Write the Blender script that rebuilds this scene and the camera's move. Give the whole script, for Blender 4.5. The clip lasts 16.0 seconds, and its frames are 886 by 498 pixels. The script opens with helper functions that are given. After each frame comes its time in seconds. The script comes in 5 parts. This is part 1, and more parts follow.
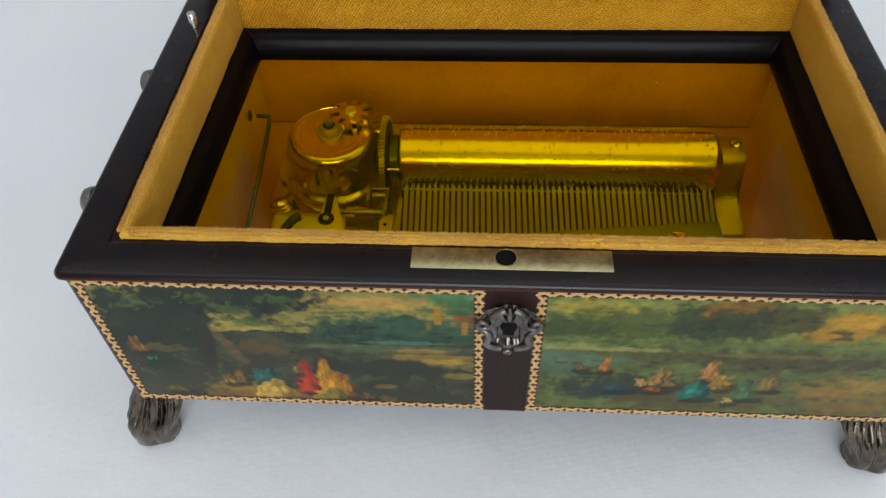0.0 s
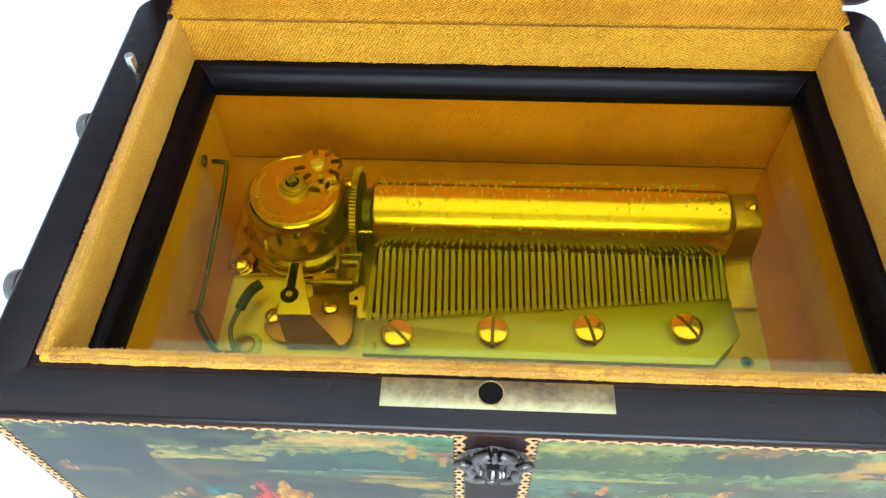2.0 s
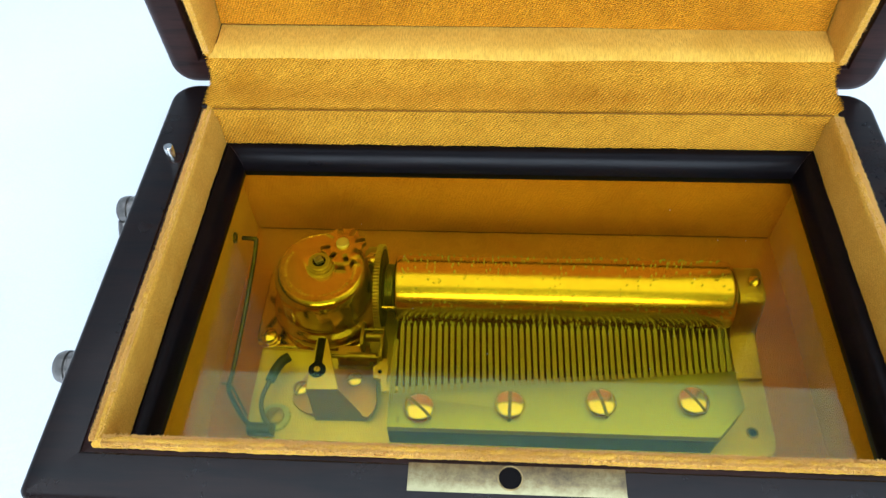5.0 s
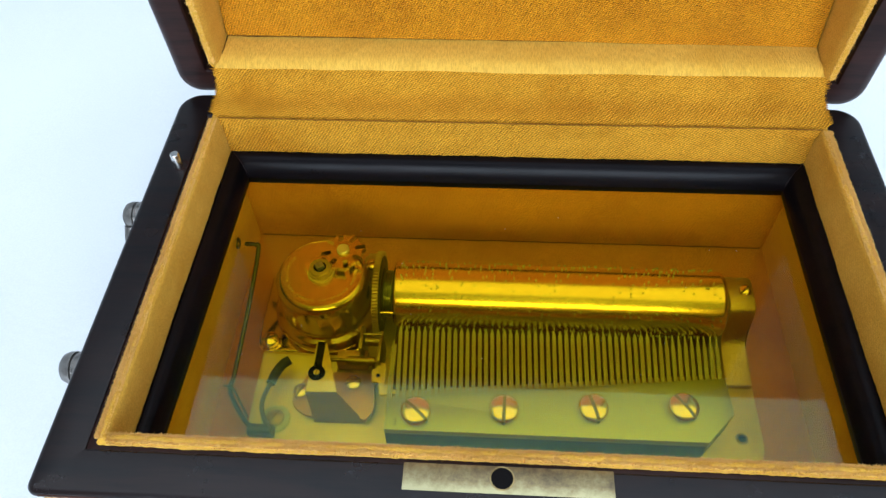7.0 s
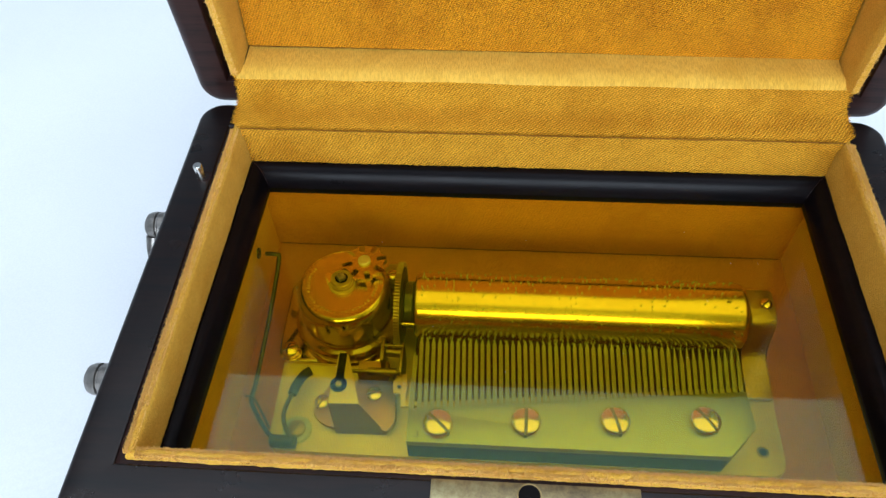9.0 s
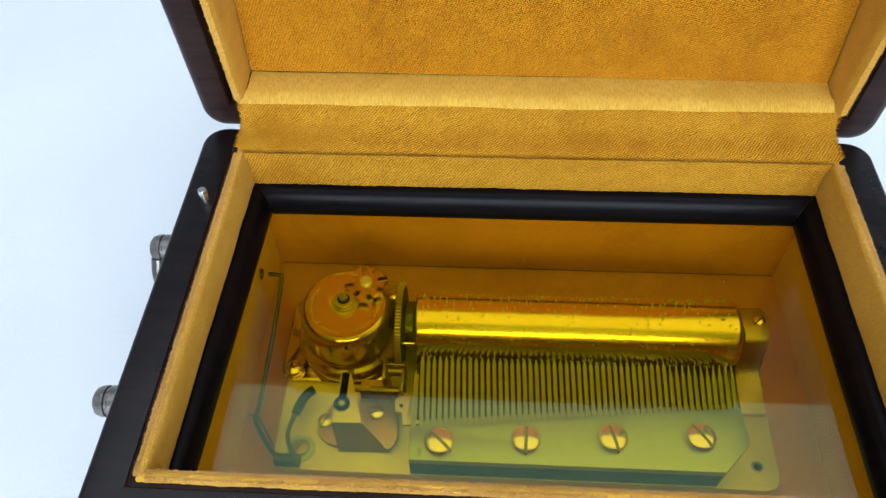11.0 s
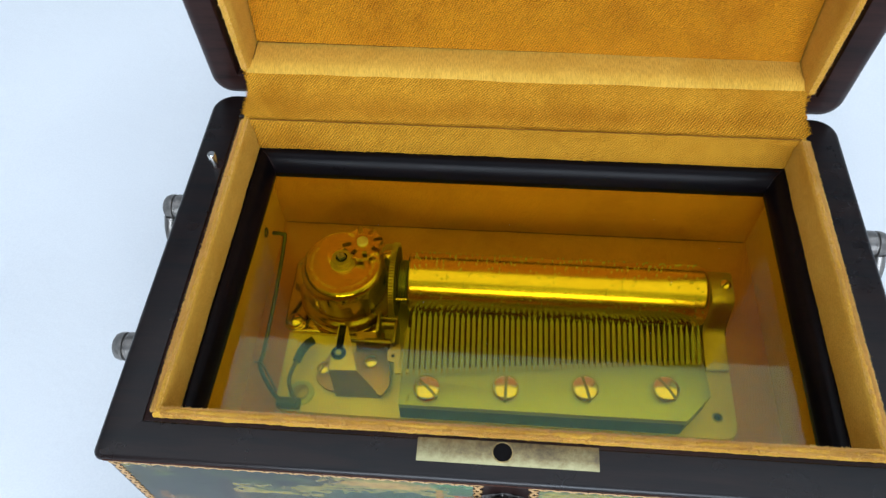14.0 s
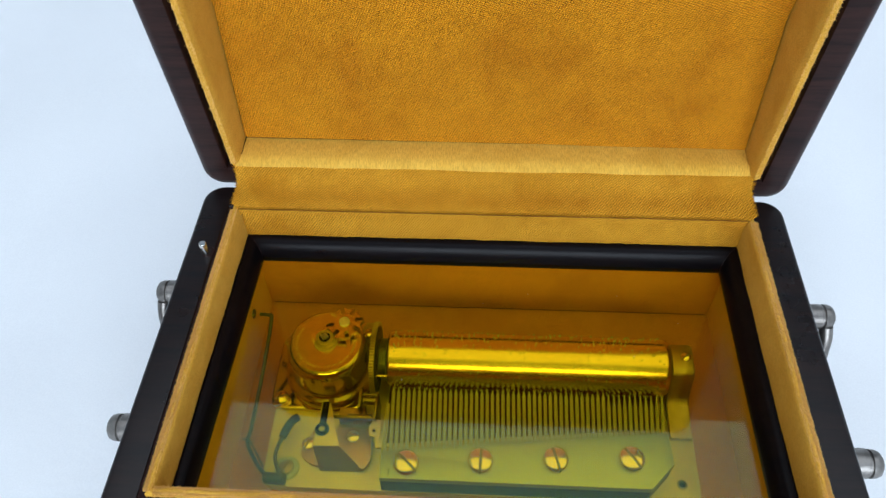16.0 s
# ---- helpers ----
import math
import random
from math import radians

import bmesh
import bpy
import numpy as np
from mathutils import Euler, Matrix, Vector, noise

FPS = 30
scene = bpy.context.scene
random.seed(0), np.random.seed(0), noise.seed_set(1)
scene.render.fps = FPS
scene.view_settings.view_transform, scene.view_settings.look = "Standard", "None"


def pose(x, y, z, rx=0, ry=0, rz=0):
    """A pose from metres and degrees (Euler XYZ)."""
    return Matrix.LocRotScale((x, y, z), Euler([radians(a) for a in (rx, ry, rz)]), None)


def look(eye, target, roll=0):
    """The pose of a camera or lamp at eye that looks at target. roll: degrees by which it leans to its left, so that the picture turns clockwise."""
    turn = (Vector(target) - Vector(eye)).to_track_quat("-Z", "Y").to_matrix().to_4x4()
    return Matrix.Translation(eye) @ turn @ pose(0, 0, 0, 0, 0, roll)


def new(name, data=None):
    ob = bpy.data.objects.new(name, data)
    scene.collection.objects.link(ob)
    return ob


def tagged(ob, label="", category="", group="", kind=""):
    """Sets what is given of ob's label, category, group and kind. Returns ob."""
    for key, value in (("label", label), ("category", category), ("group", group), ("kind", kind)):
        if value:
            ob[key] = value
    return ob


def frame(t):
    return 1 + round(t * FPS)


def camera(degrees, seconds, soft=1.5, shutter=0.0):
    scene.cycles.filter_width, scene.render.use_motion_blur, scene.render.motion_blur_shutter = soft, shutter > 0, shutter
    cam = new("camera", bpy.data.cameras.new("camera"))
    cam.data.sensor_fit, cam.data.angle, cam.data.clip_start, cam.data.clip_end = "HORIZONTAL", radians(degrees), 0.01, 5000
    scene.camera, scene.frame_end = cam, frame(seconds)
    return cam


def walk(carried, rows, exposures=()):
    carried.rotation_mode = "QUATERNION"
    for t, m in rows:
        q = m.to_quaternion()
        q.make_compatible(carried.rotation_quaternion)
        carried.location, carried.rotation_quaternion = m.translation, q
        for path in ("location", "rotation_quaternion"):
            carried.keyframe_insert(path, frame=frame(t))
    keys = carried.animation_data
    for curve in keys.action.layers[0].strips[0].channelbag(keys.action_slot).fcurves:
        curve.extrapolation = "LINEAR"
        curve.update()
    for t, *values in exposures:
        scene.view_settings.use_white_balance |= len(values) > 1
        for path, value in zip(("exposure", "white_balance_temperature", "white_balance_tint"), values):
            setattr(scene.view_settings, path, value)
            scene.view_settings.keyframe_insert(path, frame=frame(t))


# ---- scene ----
cam = camera(59.7, 16.0, soft=1.4)
PATH = [
    (0, (-0.00601, -0.09393, 0.19225), (-0.01724, 0.03657, 0.04110), -2.49),
    (0.5, (-0.00735, -0.07498, 0.19212), (-0.01793, 0.05340, 0.03912), -2.43),
    (1, (-0.00654, -0.05841, 0.19285), (-0.01537, 0.06432, 0.03517), -1.98),
    (1.5, (-0.00541, -0.05385, 0.19344), (-0.01303, 0.06666, 0.03400), -1.39),
    (2, (-0.00571, -0.05169, 0.19603), (-0.01362, 0.06569, 0.03429), -1.53),
    (2.5, (-0.00450, -0.04943, 0.19924), (-0.01247, 0.06924, 0.03845), -1.78),
    (3, (-0.00720, -0.04646, 0.20107), (-0.01457, 0.07227, 0.04029), -1.55),
    (3.5, (-0.00573, -0.04630, 0.20736), (-0.01399, 0.07469, 0.04832), -2.32),
    (4, (-0.00712, -0.04634, 0.21030), (-0.01672, 0.07417, 0.05098), -2.66),
    (4.5, (-0.00683, -0.04647, 0.21282), (-0.01779, 0.07492, 0.05425), -3.30),
    (5, (-0.00788, -0.04764, 0.21302), (-0.01840, 0.07450, 0.05500), -2.70),
    (7.5, (-0.00613, -0.05101, 0.21736), (-0.01761, 0.07293, 0.06080), -2.40),
    (8, (-0.00820, -0.04984, 0.21782), (-0.02032, 0.07384, 0.06111), -2.56),
    (8.5, (-0.00890, -0.04926, 0.21885), (-0.02135, 0.07379, 0.06168), -2.68),
    (9, (-0.01131, -0.04822, 0.21961), (-0.02335, 0.07487, 0.06244), -2.47),
    (9.2, (-0.01444, -0.04818, 0.22130), (-0.02618, 0.07510, 0.06425), -2.14),
    (11.3, (-0.01156, -0.04790, 0.22640), (-0.02221, 0.07655, 0.07020), -2.33),
    (11.5, (-0.00970, -0.04829, 0.22744), (-0.02175, 0.07457, 0.07008), -2.63),
    (12, (-0.00926, -0.05482, 0.23232), (-0.02168, 0.06695, 0.07415), -2.30),
    (12.5, (-0.00598, -0.05769, 0.23413), (-0.01812, 0.05973, 0.07268), -1.77),
    (13, (-0.00547, -0.05623, 0.23586), (-0.01701, 0.05904, 0.07283), -1.77),
    (13.5, (-0.00599, -0.05646, 0.23731), (-0.01807, 0.05872, 0.07425), -2.10),
    (14, (-0.00701, -0.05656, 0.23953), (-0.01914, 0.05904, 0.07678), -2.15),
    (14.5, (-0.00785, -0.05645, 0.23948), (-0.02008, 0.06069, 0.07784), -2.43),
    (15, (-0.00237, -0.05772, 0.24913), (-0.01366, 0.06504, 0.09163), -2.47),
    (15.5, (-0.00310, -0.05919, 0.25501), (-0.01428, 0.06934, 0.10219), -1.99),
    (16, (-0.00131, -0.06067, 0.25584), (-0.01201, 0.06728, 0.10250), -2.16),
]
walk(cam, [(t, look(eye, target, roll)) for t, eye, target, roll in PATH], exposures=[(0.0, -0.72, 6900, 13), (0.5, 0.05, 6750, 12), (1.5, 0.42, 6150, 8), (4.0, 0.42, 5700, 5), (5.2, 0.06, 5850, 8), (7.5, -0.08, 5950, 9), (9.0, -0.12, 6050, 9), (12.5, -0.25, 6050, 10), (16.0, -0.35, 6100, 10)])

# ---- world and light: an unseen white room with one wide window and a large ceiling light ----
world = bpy.data.worlds.new("daylight")
scene.world = world
world.use_nodes = True
wnt = world.node_tree
sky = wnt.nodes.new("ShaderNodeTexSky")
sky.sky_type, sky.sun_disc = "NISHITA", False
sky.sun_elevation, sky.sun_rotation = radians(42), radians(200)
wnt.nodes["Background"].inputs["Strength"].default_value = 0.1
wnt.links.new(sky.outputs[0], wnt.nodes["Background"].inputs["Color"])


def area_lamp(name, power, sx, sy, eye, target, colour):
    lamp = bpy.data.lights.new(name, "AREA")
    lamp.shape, lamp.size, lamp.size_y = "RECTANGLE", sx, sy
    lamp.energy, lamp.color = power, colour
    ob = new(name, lamp)
    ob.matrix_world = look(eye, target)
    return ob


area_lamp("window_daylight", 80.0, 1.8, 1.3, (0.20, -1.99, 0.88), (0.20, 0.0, 0.88), (0.84, 0.93, 1.0))
area_lamp("ceiling_light", 23.5, 3.2, 1.65, (0.30, 0.075, 1.66), (0.30, 0.075, 0.0), (0.90, 0.96, 1.0))

# ---- materials ----


class Mat:
    """A node material with one principled shader and a few short-hands."""

    def __init__(self, name, rough=0.5, metal=0.0, spec=0.5):
        self.m = bpy.data.materials.new(name)
        self.m.use_nodes = True
        self.nt = self.m.node_tree
        self.p = self.nt.nodes["Principled BSDF"]
        self.p.inputs["Roughness"].default_value = rough
        self.p.inputs["Metallic"].default_value = metal
        self.p.inputs["Specular IOR Level"].default_value = spec
        self.co = self.nt.nodes.new("ShaderNodeTexCoord").outputs["Object"]

    def node(self, kind, **values):
        n = self.nt.nodes.new(kind)
        for key, value in values.items():
            n.inputs[key].default_value = value
        return n

    def link(self, a, b):
        self.nt.links.new(a, b)

    def stretched(self, sx, sy, sz):
        n = self.node("ShaderNodeMapping")
        n.inputs["Scale"].default_value = (sx, sy, sz)
        self.link(self.co, n.inputs["Vector"])
        return n.outputs[0]

    def noise(self, scale, detail=4.0, rough=0.6, vector=None, distortion=0.0):
        n = self.node("ShaderNodeTexNoise", Scale=scale, Detail=detail, Roughness=rough, Distortion=distortion)
        self.link(vector or self.co, n.inputs["Vector"])
        return n.outputs["Fac"]

    def wave(self, scale, distortion=1.0, vector=None, direction="X"):
        n = self.node("ShaderNodeTexWave", Scale=scale, Distortion=distortion, Detail=2.0)
        n.bands_direction = direction
        self.link(vector or self.co, n.inputs["Vector"])
        return n.outputs["Fac"]

    def ramp(self, fac, stops):
        n = self.nt.nodes.new("ShaderNodeValToRGB")
        while len(n.color_ramp.elements) < len(stops):
            n.color_ramp.elements.new(0.5)
        for e, (pos, colour) in zip(n.color_ramp.elements, stops):
            e.position, e.color = pos, (*colour, 1) if len(colour) == 3 else colour
        self.link(fac, n.inputs["Fac"])
        return n.outputs["Color"]

    def mix(self, fac, a, b, mode="MIX"):
        n = self.nt.nodes.new("ShaderNodeMix")
        n.data_type, n.blend_type = "RGBA", mode
        for sock, value in ((n.inputs[0], fac), (n.inputs[6], a), (n.inputs[7], b)):
            if isinstance(value, (int, float)):
                sock.default_value = value
            elif isinstance(value, tuple):
                sock.default_value = (*value, 1)
            else:
                self.link(value, sock)
        return n.outputs[2]

    def value(self, fac, lo, hi):
        n = self.node("ShaderNodeMapRange")
        n.inputs["To Min"].default_value, n.inputs["To Max"].default_value = lo, hi
        self.link(fac, n.inputs["Value"])
        return n.outputs[0]

    def bump(self, *layers):
        last = None
        for height, strength, dist in layers:
            n = self.node("ShaderNodeBump", Strength=strength, Distance=dist)
            self.link(height, n.inputs["Height"])
            if last:
                self.link(last, n.inputs["Normal"])
            last = n.outputs[0]
        self.link(last, self.p.inputs["Normal"])

    def colour(self, c):
        if isinstance(c, tuple):
            self.p.inputs["Base Color"].default_value = (*c, 1)
        else:
            self.link(c, self.p.inputs["Base Color"])

    def rough(self, c):
        self.link(c, self.p.inputs["Roughness"])


def velvet(name, light, dark, stretch=(1.0, 1.0, 1.0), pile=2200.0, contrast=0.6, slant=0.0, weave=0.0, knots=0.6, twill=0.0):
    """Short cotton pile: lighter and darker where it lies differently, with a fine combed grain."""
    s = Mat(name, rough=0.95, spec=0.05)
    patches = s.noise(30, 5, 0.55, distortion=0.3)
    spots = s.noise(160, 3, 0.6)
    turned = s.node("ShaderNodeMapping")
    turned.inputs["Rotation"].default_value = (slant, slant, slant)
    turned.inputs["Scale"].default_value = stretch
    s.link(s.co, turned.inputs["Vector"])
    fine = s.noise(pile, 2, 0.7, turned.outputs[0])
    base = s.ramp(patches, [(0.34, dark), (0.50, light), (0.72, tuple(min(1, v * 1.10) for v in light))])
    base = s.mix(0.35, base, s.ramp(spots, [(0.3, dark), (0.6, light)]))
    grain = s.ramp(fine, [(0.32, (0.45, 0.42, 0.36)), (0.58, (1.0, 1.0, 1.0)), (0.75, (1.12, 1.12, 1.1))])
    base = s.mix(contrast, base, grain, "MULTIPLY")
    layers = [(fine, 0.6, 0.0004), (spots, 0.15, 0.001)]
    if weave:
        cell = s.node("ShaderNodeTexVoronoi", Scale=weave, Randomness=0.5)
        if twill:
            cell.voronoi_dimensions = "2D"
            cell.inputs["Randomness"].default_value = 0.2
            rows = s.node("ShaderNodeMapping")
            rows.inputs["Scale"].default_value = (0.85, 1.5, 1.5)
            rows.inputs["Rotation"].default_value = (radians(-45), 0, radians(twill))
            s.link(s.co, rows.inputs["Vector"])
            s.link(rows.outputs[0], cell.inputs["Vector"])
        else:
            s.link(turned.outputs[0], cell.inputs["Vector"])
        knot = cell.outputs["Distance"]
        base = s.mix(knots, base, s.ramp(knot, [(0.05, (1.25, 1.25, 1.22)), (0.36, (0.98, 0.96, 0.92)), (0.62, (0.54, 0.44, 0.28))]), "MULTIPLY")
        layers = [(s.value(knot, 1.0, 0.0), 1.0 if twill else 0.3, 0.0009)] + layers
    s.colour(base)
    s.p.inputs["Sheen Weight"].default_value = 0.06
    s.p.inputs["Sheen Roughness"].default_value = 0.4
    s.p.inputs["Sheen Tint"].default_value = (1.0, 0.66, 0.2, 1)
    s.bump(*layers)
    return s.m


def lacquer(name, dark, brown, rough=0.22):
    s = Mat(name, rough=rough)
    grain = s.noise(90, 6, 0.65, s.stretched(0.35, 3, 3), 0.6)
    streak = s.noise(600, 3, 0.6, s.stretched(0.12, 3, 3))
    s.colour(s.mix(0.25, s.ramp(grain, [(0.35, dark), (0.62, brown)]), s.ramp(streak, [(0.4, dark), (0.7, brown)])))
    s.rough(s.value(s.noise(60, 5), rough - 0.06, rough + 0.14))
    s.p.inputs["Specular IOR Level"].default_value = 0.13
    s.bump((s.noise(35, 3), 0.05, 0.002), (streak, 0.015, 0.0003))
    return s.m


def metal(name, light, dark, rough, speck=900.0, relief=0.05, brushed=None):
    s = Mat(name, rough=rough, metal=1.0)
    big = s.noise(110, 5, 0.6)
    small = s.noise(speck, 3, 0.6, s.stretched(*brushed) if brushed else None)
    s.colour(s.mix(0.4, s.ramp(big, [(0.35, dark), (0.6, light)]), s.ramp(small, [(0.35, dark), (0.55, light)])))
    s.rough(s.value(s.mix(0.5, big, small), max(0.03, rough - 0.08), rough + 0.12))
    s.bump((small, relief, 0.0002))
    return s.m


VELVET = velvet("gold_velvet", (0.75, 0.43, 0.062), (0.64, 0.335, 0.034), (1, 1, 1), 2600, 0.35, 0.3, 2300, 0.28)
# One velvet in the well: sides brightened and back deepened to imitate its light.
VELVET_WELL_LIT = velvet("brightened_well_velvet", (0.86, 0.51, 0.085), (0.74, 0.405, 0.05), (1.4, 0.8, 0.8), 2600, 0.35, 0.4, 2000, 0.4)
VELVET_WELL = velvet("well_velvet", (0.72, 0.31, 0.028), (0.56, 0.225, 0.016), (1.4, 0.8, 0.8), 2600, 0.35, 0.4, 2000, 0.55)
VELVET_BACK = velvet("gold_velvet_combed", (0.92, 0.455, 0.034), (0.68, 0.28, 0.012), (1.25, 0.85, 0.95), 2200, 0.5, 0.5, 1500, 1.0, 27)
VELVET_PANEL = velvet("orange_velvet_panel", (0.86, 0.355, 0.013), (0.67, 0.24, 0.008), (1.0, 1.0, 1.0), 2200, 0.5, 0.45, 1600, 0.75, 20)
# Same strip of velvet; the paler tone stands for light on the ledge.
VELVET_LEDGE = velvet("gold_velvet_ribbed", (0.72, 0.42, 0.065), (0.60, 0.32, 0.035), (1.0, 0.22, 0.22), 2600, 0.42, 0.0)
PILE = velvet("loose_velvet_pile", (0.82, 0.51, 0.15), (0.70, 0.40, 0.09), (1, 1, 1), 2600, 0.2)
SEAM_SHADE = velvet("seam_shade", (0.26, 0.11, 0.012), (0.13, 0.052, 0.006), (1, 1, 1), 2600, 0.5)
WOOD = lacquer("dark_walnut_lacquer", (0.0022, 0.0020, 0.0030), (0.014, 0.0070, 0.0058), 0.26)
WOOD_LID = lacquer("dark_walnut_lid", (0.008, 0.0036, 0.0035), (0.032, 0.0125, 0.0098), 0.3)
WOOD_EDGE = lacquer("red_walnut_edge", (0.020, 0.0075, 0.005), (0.075, 0.026, 0.015), 0.4)
WOOD_FRAME = lacquer("dark_moulding_lacquer", (0.0018, 0.0017, 0.0024), (0.0060, 0.0036, 0.0042), 0.27)
for m, level in ((WOOD, 0.33), (WOOD_FRAME, 0.09)):
    m.node_tree.nodes["Principled BSDF"].inputs["Specular IOR Level"].default_value = level
BRASS = metal("polished_brass", (0.86, 0.70, 0.26), (0.80, 0.62, 0.20), 0.10, relief=0.0)
BRASS_BARREL = metal("barrel_brass", (0.76, 0.56, 0.17), (0.64, 0.45, 0.11), 0.17, 500, 0.0)
BRASS_CYL = metal("cylinder_brass", (0.88, 0.64, 0.19), (0.80, 0.55, 0.14), 0.2, 500, 0.0, (0.3, 4, 4))
BRASS_PLATE = metal("satin_brass_plate", (0.80, 0.68, 0.30), (0.64, 0.52, 0.20), 0.44, 1500, 1.0, (1.6, 0.7, 1))
BRASS_CAST = metal("cast_brass", (0.56, 0.41, 0.13), (0.40, 0.28, 0.065), 0.4, 1300, 1.3)
BRASS_OLD = metal("tarnished_brass", (0.50, 0.38, 0.17), (0.13, 0.085, 0.035), 0.44, 350, 0.3)
BRASS_DULL = metal("dull_brass", (0.34, 0.26, 0.11), (0.18, 0.13, 0.05), 0.32, 700, 0.1)
PIN_STEEL = metal("pin_steel", (0.40, 0.38, 0.30), (0.30, 0.28, 0.22), 0.4)
STEEL = metal("comb_steel", (0.40, 0.42, 0.35), (0.35, 0.37, 0.30), 0.3, 900, 0.03, (1, 8, 1))
steel_shader = STEEL.node_tree.nodes["Principled BSDF"].inputs["Roughness"]
STEEL.node_tree.links.remove(steel_shader.links[0])
steel_shader.default_value = 0.37
# Polished block whose mirrored dark teal is put into its base colour.
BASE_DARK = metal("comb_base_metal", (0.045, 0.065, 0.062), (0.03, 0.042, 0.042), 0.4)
SILVER = metal("bright_steel", (0.75, 0.74, 0.70), (0.55, 0.54, 0.52), 0.22)
PEWTER = metal("antique_pewter", (0.29, 0.27, 0.25), (0.10, 0.09, 0.082), 0.36, 260, 0.3)
DARK_STEEL = metal("blued_steel", (0.12, 0.12, 0.11), (0.05, 0.05, 0.05), 0.35)
WIRE = metal("dull_steel_wire", (0.15, 0.15, 0.13), (0.08, 0.078, 0.065), 0.42)
COPPER = metal("copper_washed_plate", (0.58, 0.36, 0.20), (0.44, 0.25, 0.12), 0.45, 700, 0.15)
GOLD_LEAF = metal("gold_leaf_print", (0.60, 0.36, 0.15), (0.42, 0.23, 0.08), 0.5, 900, 0.2)
GOLD_LEAF.node_tree.nodes["Principled BSDF"].inputs["Metallic"].default_value = 0.25


def rubber():
    s = Mat("black_rubber", rough=0.6)
    s.colour(s.ramp(s.noise(900), [(0.3, (0.012, 0.014, 0.013)), (0.7, (0.03, 0.034, 0.03))]))
    return s.m


# Near-black colour for the shade inside holes built as flat discs and slabs.
def dark_hole():
    s = Mat("hollow_shade", rough=0.9, spec=0.1)
    s.colour((0.006, 0.005, 0.005))
    return s.m


def amber_glass():
    """Thin amber-tinted sheet: what passes is tinted, and each polished face mirrors a sixteenth, a little greenish."""
    s = Mat("amber_glass", rough=0.0)
    through_ = s.node("ShaderNodeBsdfTransparent")
    through_.inputs["Color"].default_value = (0.955, 0.900, 0.28, 1)
    gloss = s.node("ShaderNodeBsdfGlossy", Roughness=0.0)
    gloss.inputs["Color"].default_value = (0.48, 1.0, 0.96, 1)
    both = s.node("ShaderNodeMixShader")
    both.inputs[0].default_value = 0.032
    s.link(through_.outputs[0], both.inputs[1])
    s.link(gloss.outputs[0], both.inputs[2])
    s.nt.nodes.remove(s.p)
    s.link(both.outputs[0], s.nt.nodes["Material Output"].inputs["Surface"])
    return s.m


def cotton():
    s = Mat("white_cotton_cloth", rough=0.85, spec=0.2)
    thread = s.mix(0.5, s.wave(900, 0.6, None, "X"), s.wave(900, 0.6, None, "Y"))
    folds = s.noise(9, 3, 0.5, s.stretched(1.6, 0.7, 1))
    s.colour(s.mix(0.5, s.ramp(folds, [(0.3, (0.79, 0.80, 0.825)), (0.7, (0.85, 0.86, 0.875))]), s.ramp(s.noise(1500, 2), [(0.3, (0.78, 0.79, 0.81)), (0.7, (0.86, 0.87, 0.88))])))
    s.bump((folds, 0.35, 0.012), (s.noise(40, 4, 0.55), 0.2, 0.003), (thread, 0.12, 0.0002))
    return s.m


def wall_paint(name, tone):
    s = Mat(name, rough=0.8)
    s.colour(s.ramp(s.noise(3, 5), [(0.3, tone), (0.7, tuple(min(0.86, v * 1.04) for v in tone))]))
    s.bump((s.noise(180, 4), 0.1, 0.002))
    return s.m


def painted():
    """Varnished print: the pigments are stored on the mesh."""
    s = Mat("varnished_painting", rough=0.3, spec=0.28)
    a = s.nt.nodes.new("ShaderNodeVertexColor")
    a.layer_name = "pigment"
    craze = s.noise(700, 4, 0.6)
    s.colour(s.mix(0.35, a.outputs["Color"], s.ramp(craze, [(0.3, (0.6, 0.6, 0.6)), (0.65, (1, 1, 1))]), "MULTIPLY"))
    s.rough(s.value(s.noise(120), 0.16, 0.30))
    s.bump((craze, 0.08, 0.0002))
    return s.m


def walnut_strip():
    s = Mat("brown_walnut_strip", rough=0.4)
    s.colour(s.ramp(s.noise(120, 5, 0.6, s.stretched(3, 3, 0.4)), [(0.3, (0.012, 0.006, 0.0055)), (0.7, (0.026, 0.012, 0.010))]))
    s.p.inputs["Specular IOR Level"].default_value = 0.12
    return s.m


def patina():
    """Old brass: a purplish-grey patina rubbed off in patches and along the outer edge."""
    s = Mat("rubbed_brass_patina", rough=0.42, metal=1.0)
    axes = s.nt.nodes.new("ShaderNodeSeparateXYZ")
    s.link(s.co, axes.inputs[0])
    worn = s.node("ShaderNodeMapRange")
    for key, value in (("From Min", 0.0062), ("From Max", 0.0042), ("To Min", 0.0), ("To Max", 0.24)):
        worn.inputs[key].default_value = value
    s.link(axes.outputs["Y"], worn.inputs["Value"])
    total = s.node("ShaderNodeMath")
    s.link(worn.outputs[0], total.inputs[0])
    s.link(s.mix(0.45, s.noise(90, 6, 0.65), s.noise(520, 4, 0.7)), total.inputs[1])
    s.colour(s.ramp(total.outputs[0], [(0.36, (0.16, 0.125, 0.085)), (0.52, (0.33, 0.265, 0.135)), (0.74, (0.56, 0.51, 0.28))]))
    s.rough(s.value(s.noise(400, 4), 0.32, 0.55))
    s.bump((s.noise(600, 4), 0.12, 0.0003))
    return s.m


